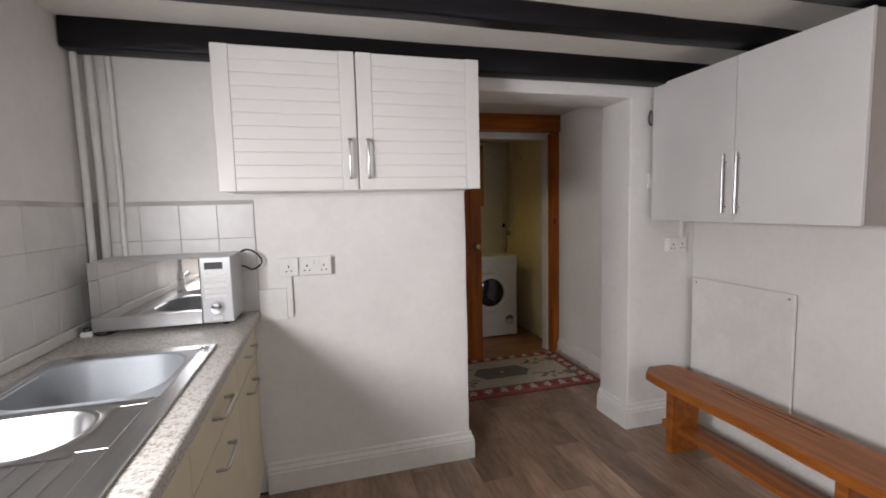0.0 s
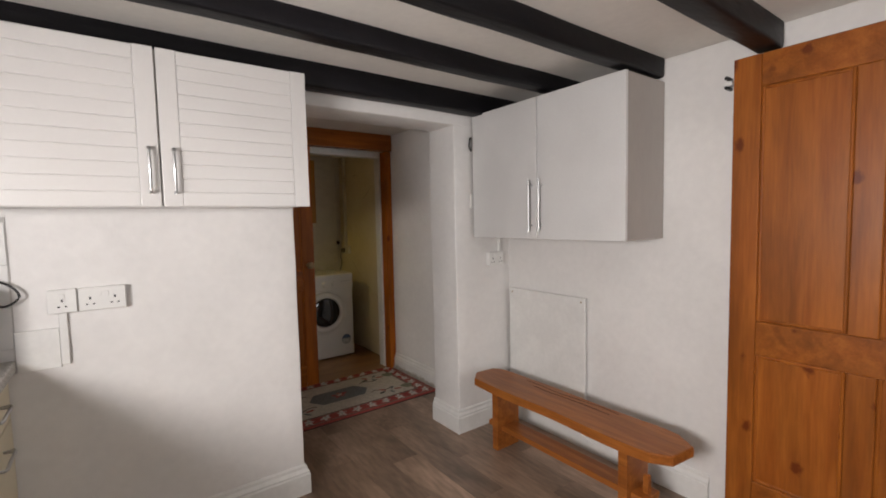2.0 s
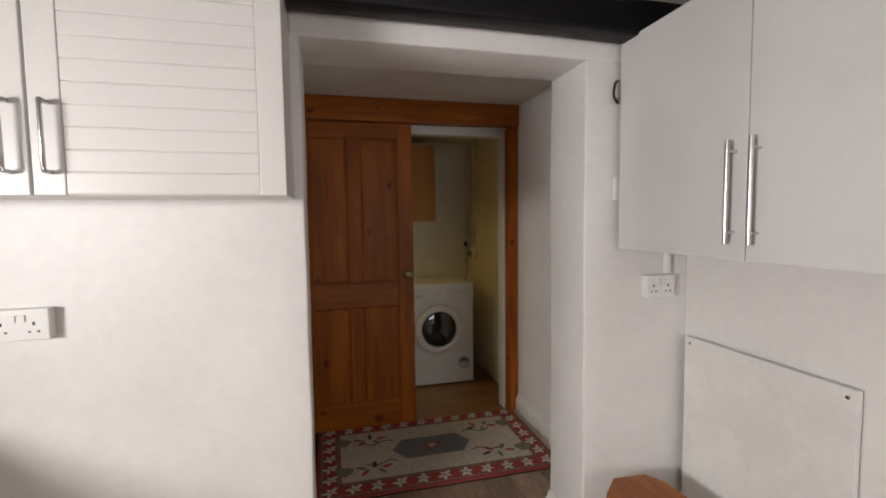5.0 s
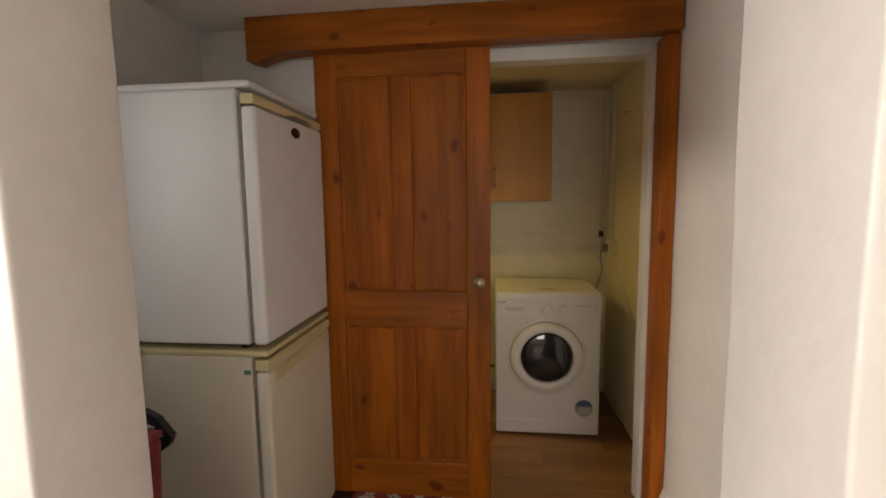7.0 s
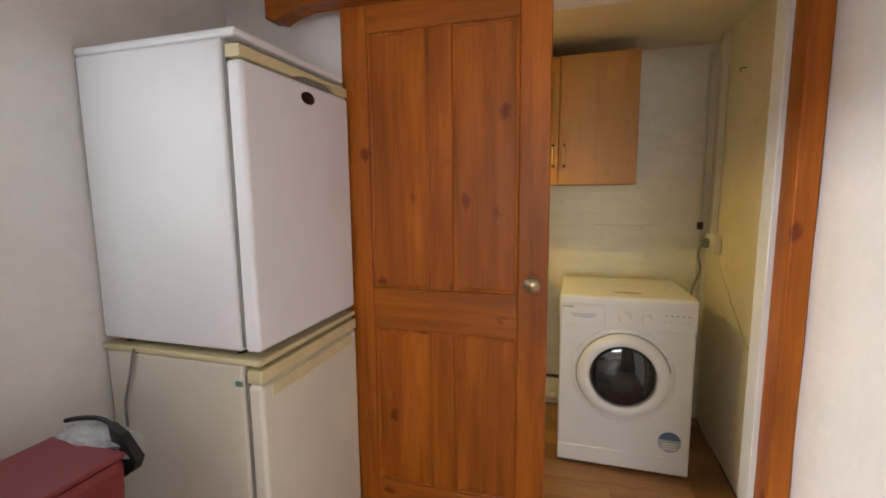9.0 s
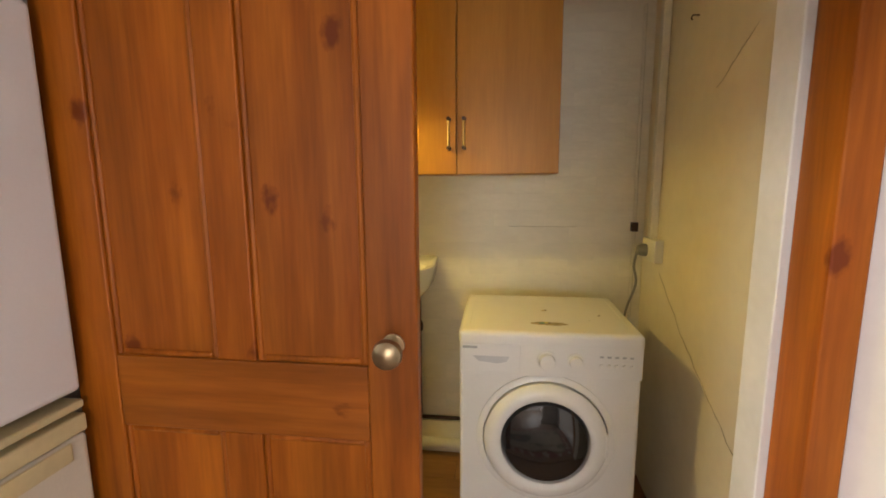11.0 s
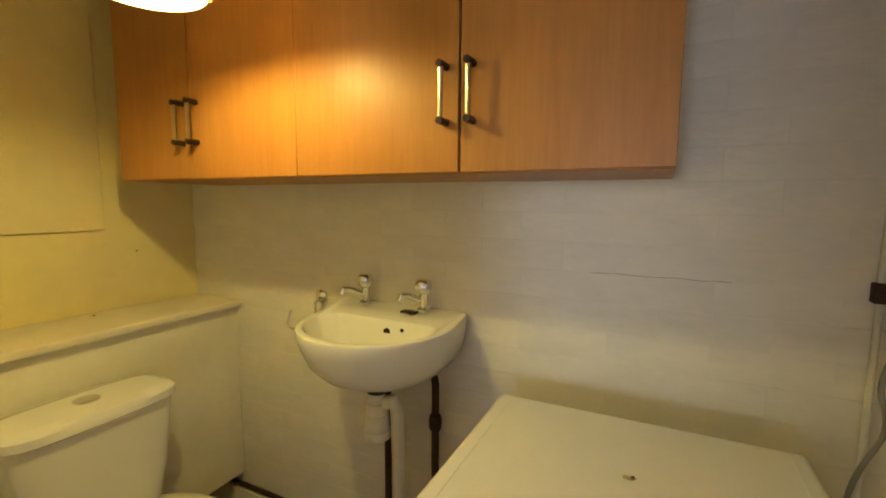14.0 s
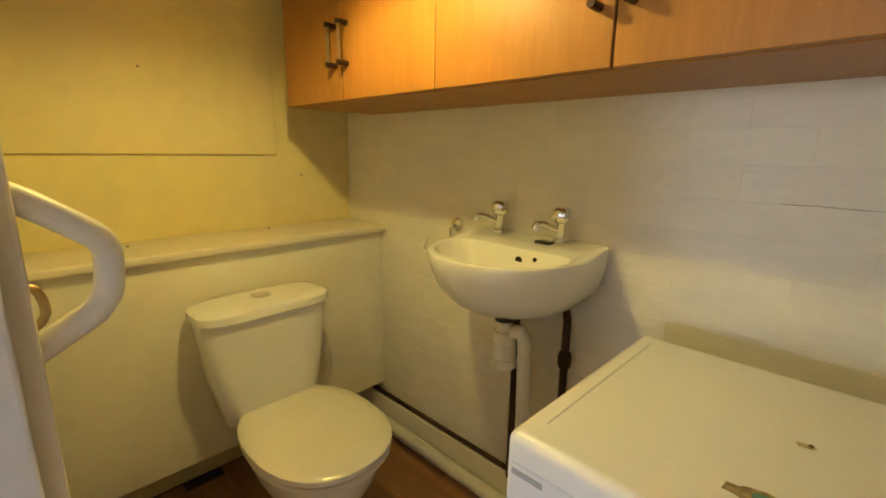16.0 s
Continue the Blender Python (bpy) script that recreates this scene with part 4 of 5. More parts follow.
multi_frame = multi("door_1", [((1.985, 3.645, 0), (2.125, 3.732, 1.995)), ((1.262, 3.64, 0), (1.285, 3.732, 1.95)), ((1.285, 3.64, 1.94), (1.985, 3.732, 1.995))], "gloss_white", None, 0.003)
tagged(multi_frame, "white painted door lining", kind="structure")
tagged(box("threshold", (1.285, 3.60, 0.0), (1.985, 3.70, 0.014), "oak_floor", 0.005), "worn wooden threshold strip", kind="structure")


def waste_bin():
    b = thing("waste_bin", (0.305, 2.685, 0), "maroon plastic bin lined with a bag", "bin")
    bm = bmesh.new()
    rings = []
    for z, g in ((0.0, 0.03), (0.70, 0.0), (0.72, -0.004), (0.72, 0.012), (0.68, 0.014), (0.02, 0.035)):
        pts = []
        for cx, cy, a0 in ((0.095, 0.08, 0), (-0.095, 0.08, 90), (-0.095, -0.08, 180), (0.095, -0.08, 270)):
            q = 0.03
            pts += arc(cx - math.copysign(g, cx), cy - math.copysign(g, cy), q, a0, a0 + 90, 4)
        rings.append([bm.verts.new((x, y, z)) for x, y in pts])
    for p, q in zip(rings, rings[1:]):
        for i in range(len(p)):
            bm.faces.new((p[i], p[(i + 1) % len(p)], q[(i + 1) % len(q)], q[i]))
    bm.faces.new(rings[0])
    bm.faces.new(rings[-1])
    finish("tub", bm, "red_plastic", b, (0.305, 2.685, 0))
    box("lid", (0.183, 2.578, 0.721), (0.427, 2.79, 0.735), "red_plastic", 0.005, b)
    bm = bmesh.new()
    bmesh.ops.create_uvsphere(bm, u_segments=24, v_segments=14, radius=1)
    for v in bm.verts:
        k = 1 + 0.3 * noise.noise(v.co * 2.4) + 0.15 * noise.noise(v.co * 6)
        v.co = Vector((v.co.x * 0.12 * k, v.co.y * 0.05 * k, v.co.z * 0.045 * k))
    finish("liner", bm, "bag", b, (0.29, 2.82, 0.715), True)
    tube("strap", [(0.17, 2.83, 0.752), (0.22, 2.835, 0.764), (0.29, 2.835, 0.772), (0.35, 2.83, 0.758), (0.40, 2.825, 0.725)], 0.006, "black", b, rounded=True)
    prism("strap_end", [(-0.05, 0.075), (-0.01, 0.055), (0.035, 0.0), (0.02, -0.03), (-0.03, -0.065), (-0.04, -0.03), (-0.035, 0.02)], -0.012, 0.012, "black", b, (0.405, 2.815, 0.705), axis="y", bevel=0.003)


waste_bin()


def rug():
    """Woven rug: cream field, red border with pale blossoms, grey centre and corner sprays."""
    x0, x1, y0, y1 = 0.70, 2.03, 2.86, 3.64
    r = thing("rug", ((x0 + x1) / 2, (y0 + y1) / 2, 0), "cream and red floral woven rug in the lobby", "rug")
    box("pile", (x0, y0, 0.0005), (x1, y1, 0.010), "rug_red", 0.003, r)
    cx, cy = (x0 + x1) / 2, (y0 + y1) / 2

    def flat(part, pts, m, z):
        prism(part, [(x - cx, y - cy) for x, y in pts], z, z + 0.0012, m, r, (cx, cy, 0))

    def rect(i, m, z):
        flat("field", [(x0 + i, y0 + i), (x1 - i, y0 + i), (x1 - i, y1 - i), (x0 + i, y1 - i)], m, z)
    rect(0.018, "rug_tan", 0.0098)
    rect(0.034, "rug_red", 0.0108)
    rect(0.108, "rug_tan", 0.0118)
    rect(0.122, "rug_dark", 0.0124)
    rect(0.127, "rug_cream", 0.0130)
    rng = random.Random(4)

    def blossom(px, py, s, a, m, z):
        pts = []
        for i in range(20):
            t = 2 * math.pi * i / 20
            q = s * (0.58 + 0.30 * math.cos(5 * t) + 0.16 * math.cos(2 * t))
            pts.append((px + q * math.cos(t + a), py + q * math.sin(t + a)))
        flat("blossom", pts, m, z)
    for i in range(11):
        x = x0 + 0.07 + i * (x1 - x0 - 0.14) / 10
        for y in (y0 + 0.07, y1 - 0.07):
            blossom(x, y, 0.05, 0.6 + 0.9 * rng.random(), "rug_pale", 0.0118)
            blossom(x, y, 0.011, rng.random(), "rug_grey", 0.0128)
    for i in range(1, 6):
        y = y0 + 0.07 + i * (y1 - y0 - 0.14) / 6
        for x in (x0 + 0.07, x1 - 0.07):
            blossom(x, y, 0.05, 0.6 + 0.9 * rng.random(), "rug_pale", 0.0118)
            blossom(x, y, 0.011, rng.random(), "rug_grey", 0.0128)
    flat("medallion", [(cx - 0.24, cy), (cx - 0.17, cy - 0.11), (cx + 0.17, cy - 0.11), (cx + 0.24, cy), (cx + 0.17, cy + 0.11), (cx - 0.17, cy + 0.11)], "rug_grey", 0.0138)
    blossom(cx, cy, 0.07, 0.3, "rug_red", 0.0148)
    blossom(cx, cy, 0.03, 0.3, "rug_cream", 0.0158)
    for sx in (-1, 1):
        for sy in (-1, 1):
            px, py = cx + sx * 0.36, cy + sy * 0.16
            stem = [(px - sx * 0.14 + sx * 0.03 * k, py - sy * 0.045 + 0.02 * math.sin(k * 1.1)) for k in range(7)]
            flat("stem", [(u, v + 0.005) for u, v in stem] + [(u, v - 0.005) for u, v in stem[::-1]], "rug_dark", 0.0134)
            for k in range(5):
                a = k * 1.25 + sx
                qx, qy = px + 0.075 * math.cos(a), py + 0.04 * math.sin(a)
                pts = [(qx + 0.032 * math.cos(t) * math.cos(a) - 0.012 * math.sin(t) * math.sin(a), qy + 0.032 * math.cos(t) * math.sin(a) + 0.012 * math.sin(t) * math.cos(a)) for t in [2 * math.pi * j / 12 for j in range(12)]]
                if k == 0:
                    flat("leaf", [(px + sx * 0.16 + 0.05 * math.cos(j * 0.6) * (1 + 0.25 * math.sin(j * 1.9)), py + 0.045 * math.sin(j * 0.6)) for j in range(10)], "rug_green", 0.0138)
                flat("leaf", pts, ("rug_grey", "rug_red", "rug_dark")[k % 3], 0.0138)

    # frayed pale fringe along the end by the wall
    bm = bmesh.new()
    for k in range(46):
        y = y0 + 0.02 + k * (y1 - y0 - 0.05) / 45
        up = 0.02 + 0.06 * abs(noise.noise((k * 0.43, 7.1, 0)))
        a, b, c, e = (bm.verts.new(v) for v in ((x1 - 0.006, y, 0.011), (x1 - 0.006, y + 0.016, 0.011), (2.032 + 0.004 * rng.random(), y + 0.015, 0.012 + up), (2.032, y + 0.003, 0.008 + up * 0.8)))
        f = bm.faces.new((a, b, c, e))
        bmesh.ops.solidify(bm, geom=[f], thickness=0.004)
    finish("fringe", bm, "rug_pale", r)


rug()

# ---- toilet ----
def washing_machine():
    x0, x1, y0, y1 = 1.36, 1.945, 4.205, 4.66
    w = thing("washing_machine", (1.65, 4.43, 0), "white front-loading washing machine with stained top", "washing machine", turn=0)
    box("body", (x0, y0, 0.012), (x1, y1, 0.822), "appliance", 0.012, w, seg=3)
    bm = bmesh.new()
    bmesh.ops.create_cube(bm, size=1)
    for v in bm.verts:
        v.co = Vector((v.co.x * (x1 - x0 + 0.004), v.co.y * (y1 - y0 + 0.028), v.co.z * 0.038))
    bmesh.ops.bevel(bm, geom=[e for e in bm.edges if e.verts[0].co.z + e.verts[1].co.z > -0.03], offset=0.017, segments=5, affect="EDGES", profile=0.5)
    finish("lid", bm, "appliance", w, ((x0 + x1) / 2, (y0 + y1) / 2 - 0.004, 0.831), True)
    for a, b in (((x0 + 0.03, y0 + 0.035), (x0 + 0.033, y1 - 0.03)), ((x1 - 0.033, y0 + 0.035), (x1 - 0.03, y1 - 0.03))):
        box("lid_crease", (*a, 0.8495), (*b, 0.8515), "appliance", 0.0009, w)
    box("fascia", (x0 + 0.002, y0 - 0.014, 0.70), (x1 - 0.002, y0 + 0.004, 0.812), "appliance", 0.003, w)
    box("drawer", (x0 + 0.008, y0 - 0.017, 0.708), (x0 + 0.20, y0 - 0.01, 0.806), "appliance", 0.004, w)
    prism("drawer_grip", [(-0.06, 0.01), (0.06, 0.01), (0.05, -0.008), (0.02, -0.014), (-0.04, -0.008)], -0.002, 0.0, "plastic_grey", w, (x0 + 0.105, y0 - 0.0165, 0.755), axis="y")
    for x, r in ((x0 + 0.285, 0.026), (x0 + 0.375, 0.021)):
        lathe("knob", [(r + 0.006, 0), (r + 0.006, -0.003), (r, -0.006), (r * 0.9, -0.022), (0, -0.023)], "appliance", w, (x, y0 - 0.014, 0.757), axis="y")
    for i in range(5):
        box("mark", (x0 + 0.45 + i * 0.023, y0 - 0.0155, 0.772), (x0 + 0.462 + i * 0.023, y0 - 0.0135, 0.778), "sticker_grey", 0, w)
        lathe("button", [(0.007, 0), (0.006, -0.005)], "plastic", w, (x0 + 0.456 + i * 0.023, y0 - 0.014, 0.745), axis="y", n=12)
    box("nameplate", (x0 + 0.012, y0 - 0.0185, 0.79), (x0 + 0.06, y0 - 0.0165, 0.798), "sticker_grey", 0, w)
    cx, cz = x0 + 0.285, 0.478
    lathe("door_surround", [(0.226, 0.002), (0.226, -0.006), (0.216, -0.012), (0.206, -0.013), (0.204, 0.0)], "appliance", w, (cx, y0, cz), axis="y", n=48)
    d = lathe("door", [(0.201, 0.0), (0.201, -0.022), (0.19, -0.034), (0.172, -0.041), (0.155, -0.041), (0.146, -0.034), (0.143, -0.012)], "appliance", w, (cx, y0, cz), axis="y", n=56)
    lathe("porthole", [(0.1435, -0.004), (0.1435, -0.022), (0.134, -0.036), (0.10, -0.044), (0.05, -0.047), (0.0, -0.048)], "drum", d, (cx, y0, cz), axis="y", n=56)
    prism("catch", [(-0.01, -0.05), (0.012, -0.04), (0.016, 0.0), (0.012, 0.04), (-0.01, 0.05)], -0.03, -0.018, "appliance", d, (cx + 0.188, y0, cz), axis="y", bevel=0.003)
    box("kick_panel", (x0 + 0.003, y0 - 0.004, 0.02), (x1 - 0.003, y0 + 0.01, 0.10), "appliance", 0.003, w)
    lathe("energy_sticker", [(0.05, 0.0), (0.05, -0.001)], "sticker_grey", w, (x1 - 0.085, y0, 0.175), axis="y", sy=1.0)
    prism("sticker_top", arc(0, 0, 0.047, 10, 170, 12), -0.0022, -0.0012, "blue", w, (x1 - 0.085, y0, 0.178), axis="y")
    for i in range(3):
        box("sticker_line", (x1 - 0.115, y0 - 0.0022, 0.166 - i * 0.012), (x1 - 0.055, y0 - 0.0012, 0.17 - i * 0.012), "plastic", 0, w)
    for x in (x0 + 0.05, x1 - 0.05):
        for y in (y0 + 0.05, y1 - 0.05):
            lathe("foot", [(0.02, 0), (0.02, 0.014)], "black", w, (x, y, 0), n=12)
    rng = random.Random(2)
    pts = []
    for i in range(24):
        t = 2 * math.pi * i / 24
        pts.append(((0.048 + 0.022 * rng.random()) * math.cos(t), (0.012 + 0.008 * rng.random()) * math.copysign(abs(math.sin(t)) ** 0.5, math.sin(t))))
    prism("stain", pts, 0, 0.0006, "stain", w, (1.655, 4.285, 0.850))
    for x, y, a, m in ((1.635, 4.288, 0.012, "teal_scrap"), (1.652, 4.295, 0.010, "yellow_scrap"), (1.685, 4.283, 0.013, "stain"), (1.655, 4.441, 0.011, "stain")):
        prism("paper_scrap", [(a * (0.7 + 0.5 * rng.random()) * math.cos(k), 0.6 * a * (0.7 + 0.5 * rng.random()) * math.sin(k)) for k in (0.2, 1.1, 2.3, 3.4, 4.2, 5.3)], 0.0006, 0.0016, m, w, (x, y, 0.850))
    for x, y, q in ((1.66, 4.29, 0.005), (1.662, 4.444, 0.004), (1.845, 4.391, 0.004), (1.80, 4.33, 0.002)):
        lathe("speck", [(q, 0), (q * 0.7, 0.002)], "pipe_rust", w, (x, y, 0.8506), n=8)


washing_machine()


def toilet_cupboards():
    x = [0.20, 0.535, 0.91, 1.325, 1.70]
    y0, z0, z1 = 4.48, 1.358, 2.0
    for i, (a, b) in enumerate(((0, 2), (2, 4))):
        c = thing("wall_cupboard", ((x[a] + x[b]) / 2, 4.66, z0), "beech-effect wall cupboard with brass bar handles", "cupboard", "toilet wall cupboards")
        box("body", (x[a] + 0.001, y0 + 0.02, z0), (x[b] - 0.001, 4.842, z1), "beech", 0.001, c)
        m = x[a + 1]
        for p, q, hx in ((x[a], m - 0.0015, m - 0.028), (m + 0.0015, x[b], m + 0.028)):
            d = box("door", (p + 0.001, y0, z0 + 0.002), (q - 0.001, y0 + 0.018, z1), "beech", 0.0015, c)
            tube("handle", [(hx, y0 - 0.026, 1.452), (hx, y0 - 0.026, 1.562)], 0.005, "brass", d, n=8)
            for z in (1.455, 1.559):
                tube("post", [(hx, y0 + 0.001, z), (hx, y0 - 0.033, z)], 0.0075, "bronze", d, n=8, label="dark bronze post")


toilet_cupboards()


def washbasin():
    cx, wall, z = 0.982, 4.843, 0.97
    s = thing("washbasin", (cx, wall, 0.7), "white ceramic wall-hung washbasin", "washbasin")
    def ring(bm, hw, back, straight, front, zz, q=0.03):
        """A D-shaped ring: flat at the back with small corners, straight sides, round front."""
        pts = arc(hw - q, back - q, q, 0, 90, 4) + arc(-hw + q, back - q, q, 90, 180, 4) + arc(0, straight, hw, 180, 360, 30, ry=straight - front)
        return [bm.verts.new((u * 1.06, v, zz + (0.018 * max(0.0, min(1.0, (v + 0.13) / 0.09)) if zz > -0.03 else 0))) for u, v in pts]
    bm = bmesh.new()
    rs = [ring(bm, *a) for a in ((0.05, -0.12, -0.15, -0.20, -0.172), (0.11, -0.06, -0.14, -0.25, -0.164), (0.162, -0.012, -0.13, -0.302, -0.138), (0.190, 0.0, -0.13, -0.338, -0.10), (0.204, 0.0, -0.13, -0.362, -0.05),
                                 (0.210, 0.0, -0.13, -0.373, -0.012), (0.208, 0.0, -0.13, -0.371, -0.003), (0.202, -0.004, -0.13, -0.365, 0.0), (0.182, -0.122, -0.175, -0.345, -0.003, 0.05), (0.175, -0.127, -0.175, -0.337, -0.016, 0.05),
                                 (0.150, -0.135, -0.175, -0.31, -0.075, 0.05), (0.10, -0.15, -0.18, -0.262, -0.112, 0.03), (0.02, -0.19, -0.20, -0.22, -0.122, 0.006))]
    for p, q in zip(rs, rs[1:]):
        for i in range(len(p)):
            bm.faces.new((p[i], p[(i + 1) % len(p)], q[(i + 1) % len(p)], q[i]))
    bm.faces.new(rs[0])
    bm.faces.new(rs[-1])
    finish("bowl", bm, "ceramic", s, (cx, wall, z), True)
    lathe("overflow", [(0.011, 0), (0.011, -0.003)], "bronze", s, (cx + 0.02, wall - 0.127, z - 0.034), axis="y", n=14)
    lathe("chain_hole", [(0.006, 0), (0.006, -0.003)], "bronze", s, (cx + 0.07, wall - 0.1265, z - 0.024), axis="y", n=10)
    lathe("waste", [(0.022, -0.002), (0.022, 0.004)], "chrome", s, (cx, wall - 0.19, z - 0.122), n=16)
    prism("plug", [(-0.024, -0.012), (0.024, -0.014), (0.028, 0.006), (0.0, 0.018), (-0.024, 0.01)], 0, 0.014, "black", s, (cx + 0.05, wall - 0.055, z), bevel=0.003)
    z += 0.018
    for dx in (-0.11, 0.095):
        t = thing("basin_tap", (cx + dx, wall - 0.05, z), "chrome pillar tap on the washbasin", "tap", "basin taps")
        lathe("pillar", [(0.02, 0), (0.02, 0.006), (0.013, 0.012), (0.013, 0.05), (0.016, 0.054)], "chrome", t, (cx + dx, wall - 0.05, z), n=16)
        tube("spout", [(cx + dx, wall - 0.05, z + 0.028), (cx + dx - 0.03, wall - 0.09, z + 0.05), (cx + dx - 0.04, wall - 0.105, z + 0.05), (cx + dx - 0.045, wall - 0.11, z + 0.036)], 0.009, "chrome", t, n=10)
        lathe("head", [(0.012, 0.05), (0.021, 0.055), (0.026, 0.068), (0.025, 0.084), (0.018, 0.092), (0.0, 0.093)], "chrome", t, (cx + dx, wall - 0.05, z), n=8)
    p = thing("waste_pipe", (cx, wall - 0.12, 0), "white plastic trap and waste pipe beneath the washbasin", "pipe")
    lathe("trap_top", [(0.03, 0.765), (0.03, 0.788)], "black", p, (cx, wall - 0.15, 0), n=18)
    lathe("trap", [(0.022, 0.768), (0.024, 0.735), (0.032, 0.733), (0.032, 0.70), (0.034, 0.698), (0.034, 0.655), (0.038, 0.653), (0.038, 0.63), (0.027, 0.625)], "pipe_white", p, (cx, wall - 0.15, 0), n=20)
    tube("outlet", [(cx + 0.02, wall - 0.15, 0.735), (cx + 0.045, wall - 0.14, 0.74), (cx + 0.058, wall - 0.135, 0.715), (cx + 0.06, wall - 0.12, 0.3), (cx + 0.06, wall - 0.11, 0.08)], 0.019, "pipe_white", p)
    q = thing("supply_pipe", (cx, wall - 0.05, 0), "dark old copper supply pipe beneath the washbasin", "pipe")
    tube("pipe", [(cx - 0.033, wall - 0.045, 0.80), (cx - 0.033, wall - 0.045, 0.18)], 0.011, "pipe_rust", q)
    q = thing("supply_pipe", (cx + 0.13, wall - 0.05, 0), "dark old copper supply pipe with valve", "pipe")
    tube("pipe", [(cx + 0.10, wall - 0.06, 0.865), (cx + 0.11, wall - 0.055, 0.835), (cx + 0.127, wall - 0.045, 0.80), (cx + 0.13, wall - 0.04, 0.77), (cx + 0.13, wall - 0.04, 0.18)], 0.011, "pipe_rust", q)
    lathe("valve", [(0.016, 0), (0.019, 0.01), (0.019, 0.035), (0.016, 0.045)], "pipe_rust", q, (cx + 0.13, wall - 0.04, 0.63), n=12)
    r = thing("roll_holder", (0.62, wall, 0.95), "bent chrome wire holder on the wall", "holder")
    lathe("rose", [(0.022, 0), (0.022, -0.012), (0.012, -0.02)], "chrome", r, (0.66, wall, 0.98), axis="y", n=16)
    tube("wire", [(0.66, wall - 0.01, 0.98), (0.67, wall - 0.05, 0.97), (0.675, wall - 0.055, 0.90), (0.665, wall - 0.06, 0.875), (0.57, wall - 0.06, 0.87), (0.55, wall - 0.06, 0.885), (0.56, wall - 0.05, 0.93)], 0.004, "chrome", r, n=8)


washbasin()


def toilet():
    cy = 4.30
    t = thing("toilet", (0.5, cy, 0), "white ceramic close-coupled toilet with closed ivory lid", "toilet")

    def body(name, rows, material, at, n=36, square=1.0):
        """Rings of (height, centre x, half length, half width)."""
        bm = bmesh.new()
        rs = []
        for z, mx, a, b in rows:
            ring = []
            for i in range(n):
                w = 2 * math.pi * i / n
                u = math.copysign(abs(math.cos(w)) ** square, math.cos(w))
                v = math.copysign(abs(math.sin(w)) ** square, math.sin(w))
                ring.append(bm.verts.new((mx + u * a, v * b, z)))
            rs.append(ring)
        for p, q in zip(rs, rs[1:]):
            for i in range(n):
                bm.faces.new((p[i], p[(i + 1) % n], q[(i + 1) % n], q[i]))
        bm.faces.new(rs[0])
        bm.faces.new(rs[-1])
        return finish(name, bm, material, t, at, True)
    o = (0.5, cy, 0)
    body("pan", [(0, 0.03, 0.20, 0.10), (0.03, 0.03, 0.19, 0.095), (0.12, 0.02, 0.17, 0.09), (0.22, 0.05, 0.20, 0.115), (0.32, 0.08, 0.235, 0.16), (0.385, 0.095, 0.245, 0.18), (0.395, 0.095, 0.238, 0.174)], "ceramic", o)
    body("seat", [(0.396, 0.10, 0.228, 0.178), (0.40, 0.105, 0.242, 0.186), (0.412, 0.105, 0.242, 0.186), (0.415, 0.10, 0.228, 0.178)], "seat", o, square=0.85)
    body("lid", [(0.417, 0.105, 0.238, 0.183), (0.421, 0.105, 0.246, 0.19), (0.435, 0.105, 0.246, 0.19), (0.442, 0.105, 0.236, 0.181), (0.447, 0.10, 0.18, 0.14)], "seat", o, square=0.85)
    q = (0.345, cy - 0.02, 0)
    body("cistern", [(0.385, 0.0, 0.07, 0.13), (0.40, 0.0, 0.078, 0.145), (0.55, 0.0, 0.084, 0.175), (0.72, 0.0, 0.088, 0.197), (0.735, 0.0, 0.088, 0.197)], "ceramic", q, square=0.5)
    body("cistern_lid", [(0.736, 0.002, 0.094, 0.20), (0.74, 0.002, 0.099, 0.205), (0.762, 0.002, 0.099, 0.205), (0.772, 0.002, 0.09, 0.195), (0.775, 0.0, 0.06, 0.17)], "ceramic", q, square=0.5)
    lathe("flush_button", [(0.03, 0), (0.03, 0.004), (0.024, 0.006), (0.0, 0.006)], "chrome", t, (0.345, cy - 0.02, 0.774), n=20)


toilet()

bx = thing("pipe_boxing", (0.12, 4.2, 0), "cream painted boxed-in ledge along the wall", "ledge", kind="structure")
wobbly("boxing_front", (0.0, 3.72, 0.22), (0.235, 4.843, 0.901), "boxing", amp=0.003, kind="", parent=bx, bevel=0.004)
wobbly("shelf", (0.0, 3.72, 0.902), (0.262, 4.843, 0.927), "cream_wall", amp=0.003, kind="", parent=bx, bevel=0.006)
tagged(tube("floor_pipe", [(0.20, 4.787, 0.085), (1.33, 4.787, 0.065)], 0.025, "pipe_white"), "white plastic waste pipe along the wall", "pipe")
tagged(tube("wall_pipe", [(0.10, 4.828, 0.178), (1.35, 4.828, 0.176)], 0.009, "pipe_rust"), "old copper pipe along the wall foot", "pipe")
tagged(box("baseboard_toilet", (0.02, 4.816, 0.0), (1.9, 4.841, 0.166), "boxing", 0.004), "dirty cream painted skirting board", kind="structure")
# socket, trunking and cable beside the machine
wsk = thing("appliance_socket", (2.12, 4.72, 1.07), "white socket with a grey plug in it", "socket")
box("back_box", (2.085, 4.585, 1.01), (2.119, 4.735, 1.10), "pipe_white", 0.004, wsk)
lathe("plug", [(0.026, 0), (0.026, -0.02), (0.018, -0.035), (0.0, -0.036)], "gasket", wsk, (2.085, 4.685, 1.05), axis="x", n=16)
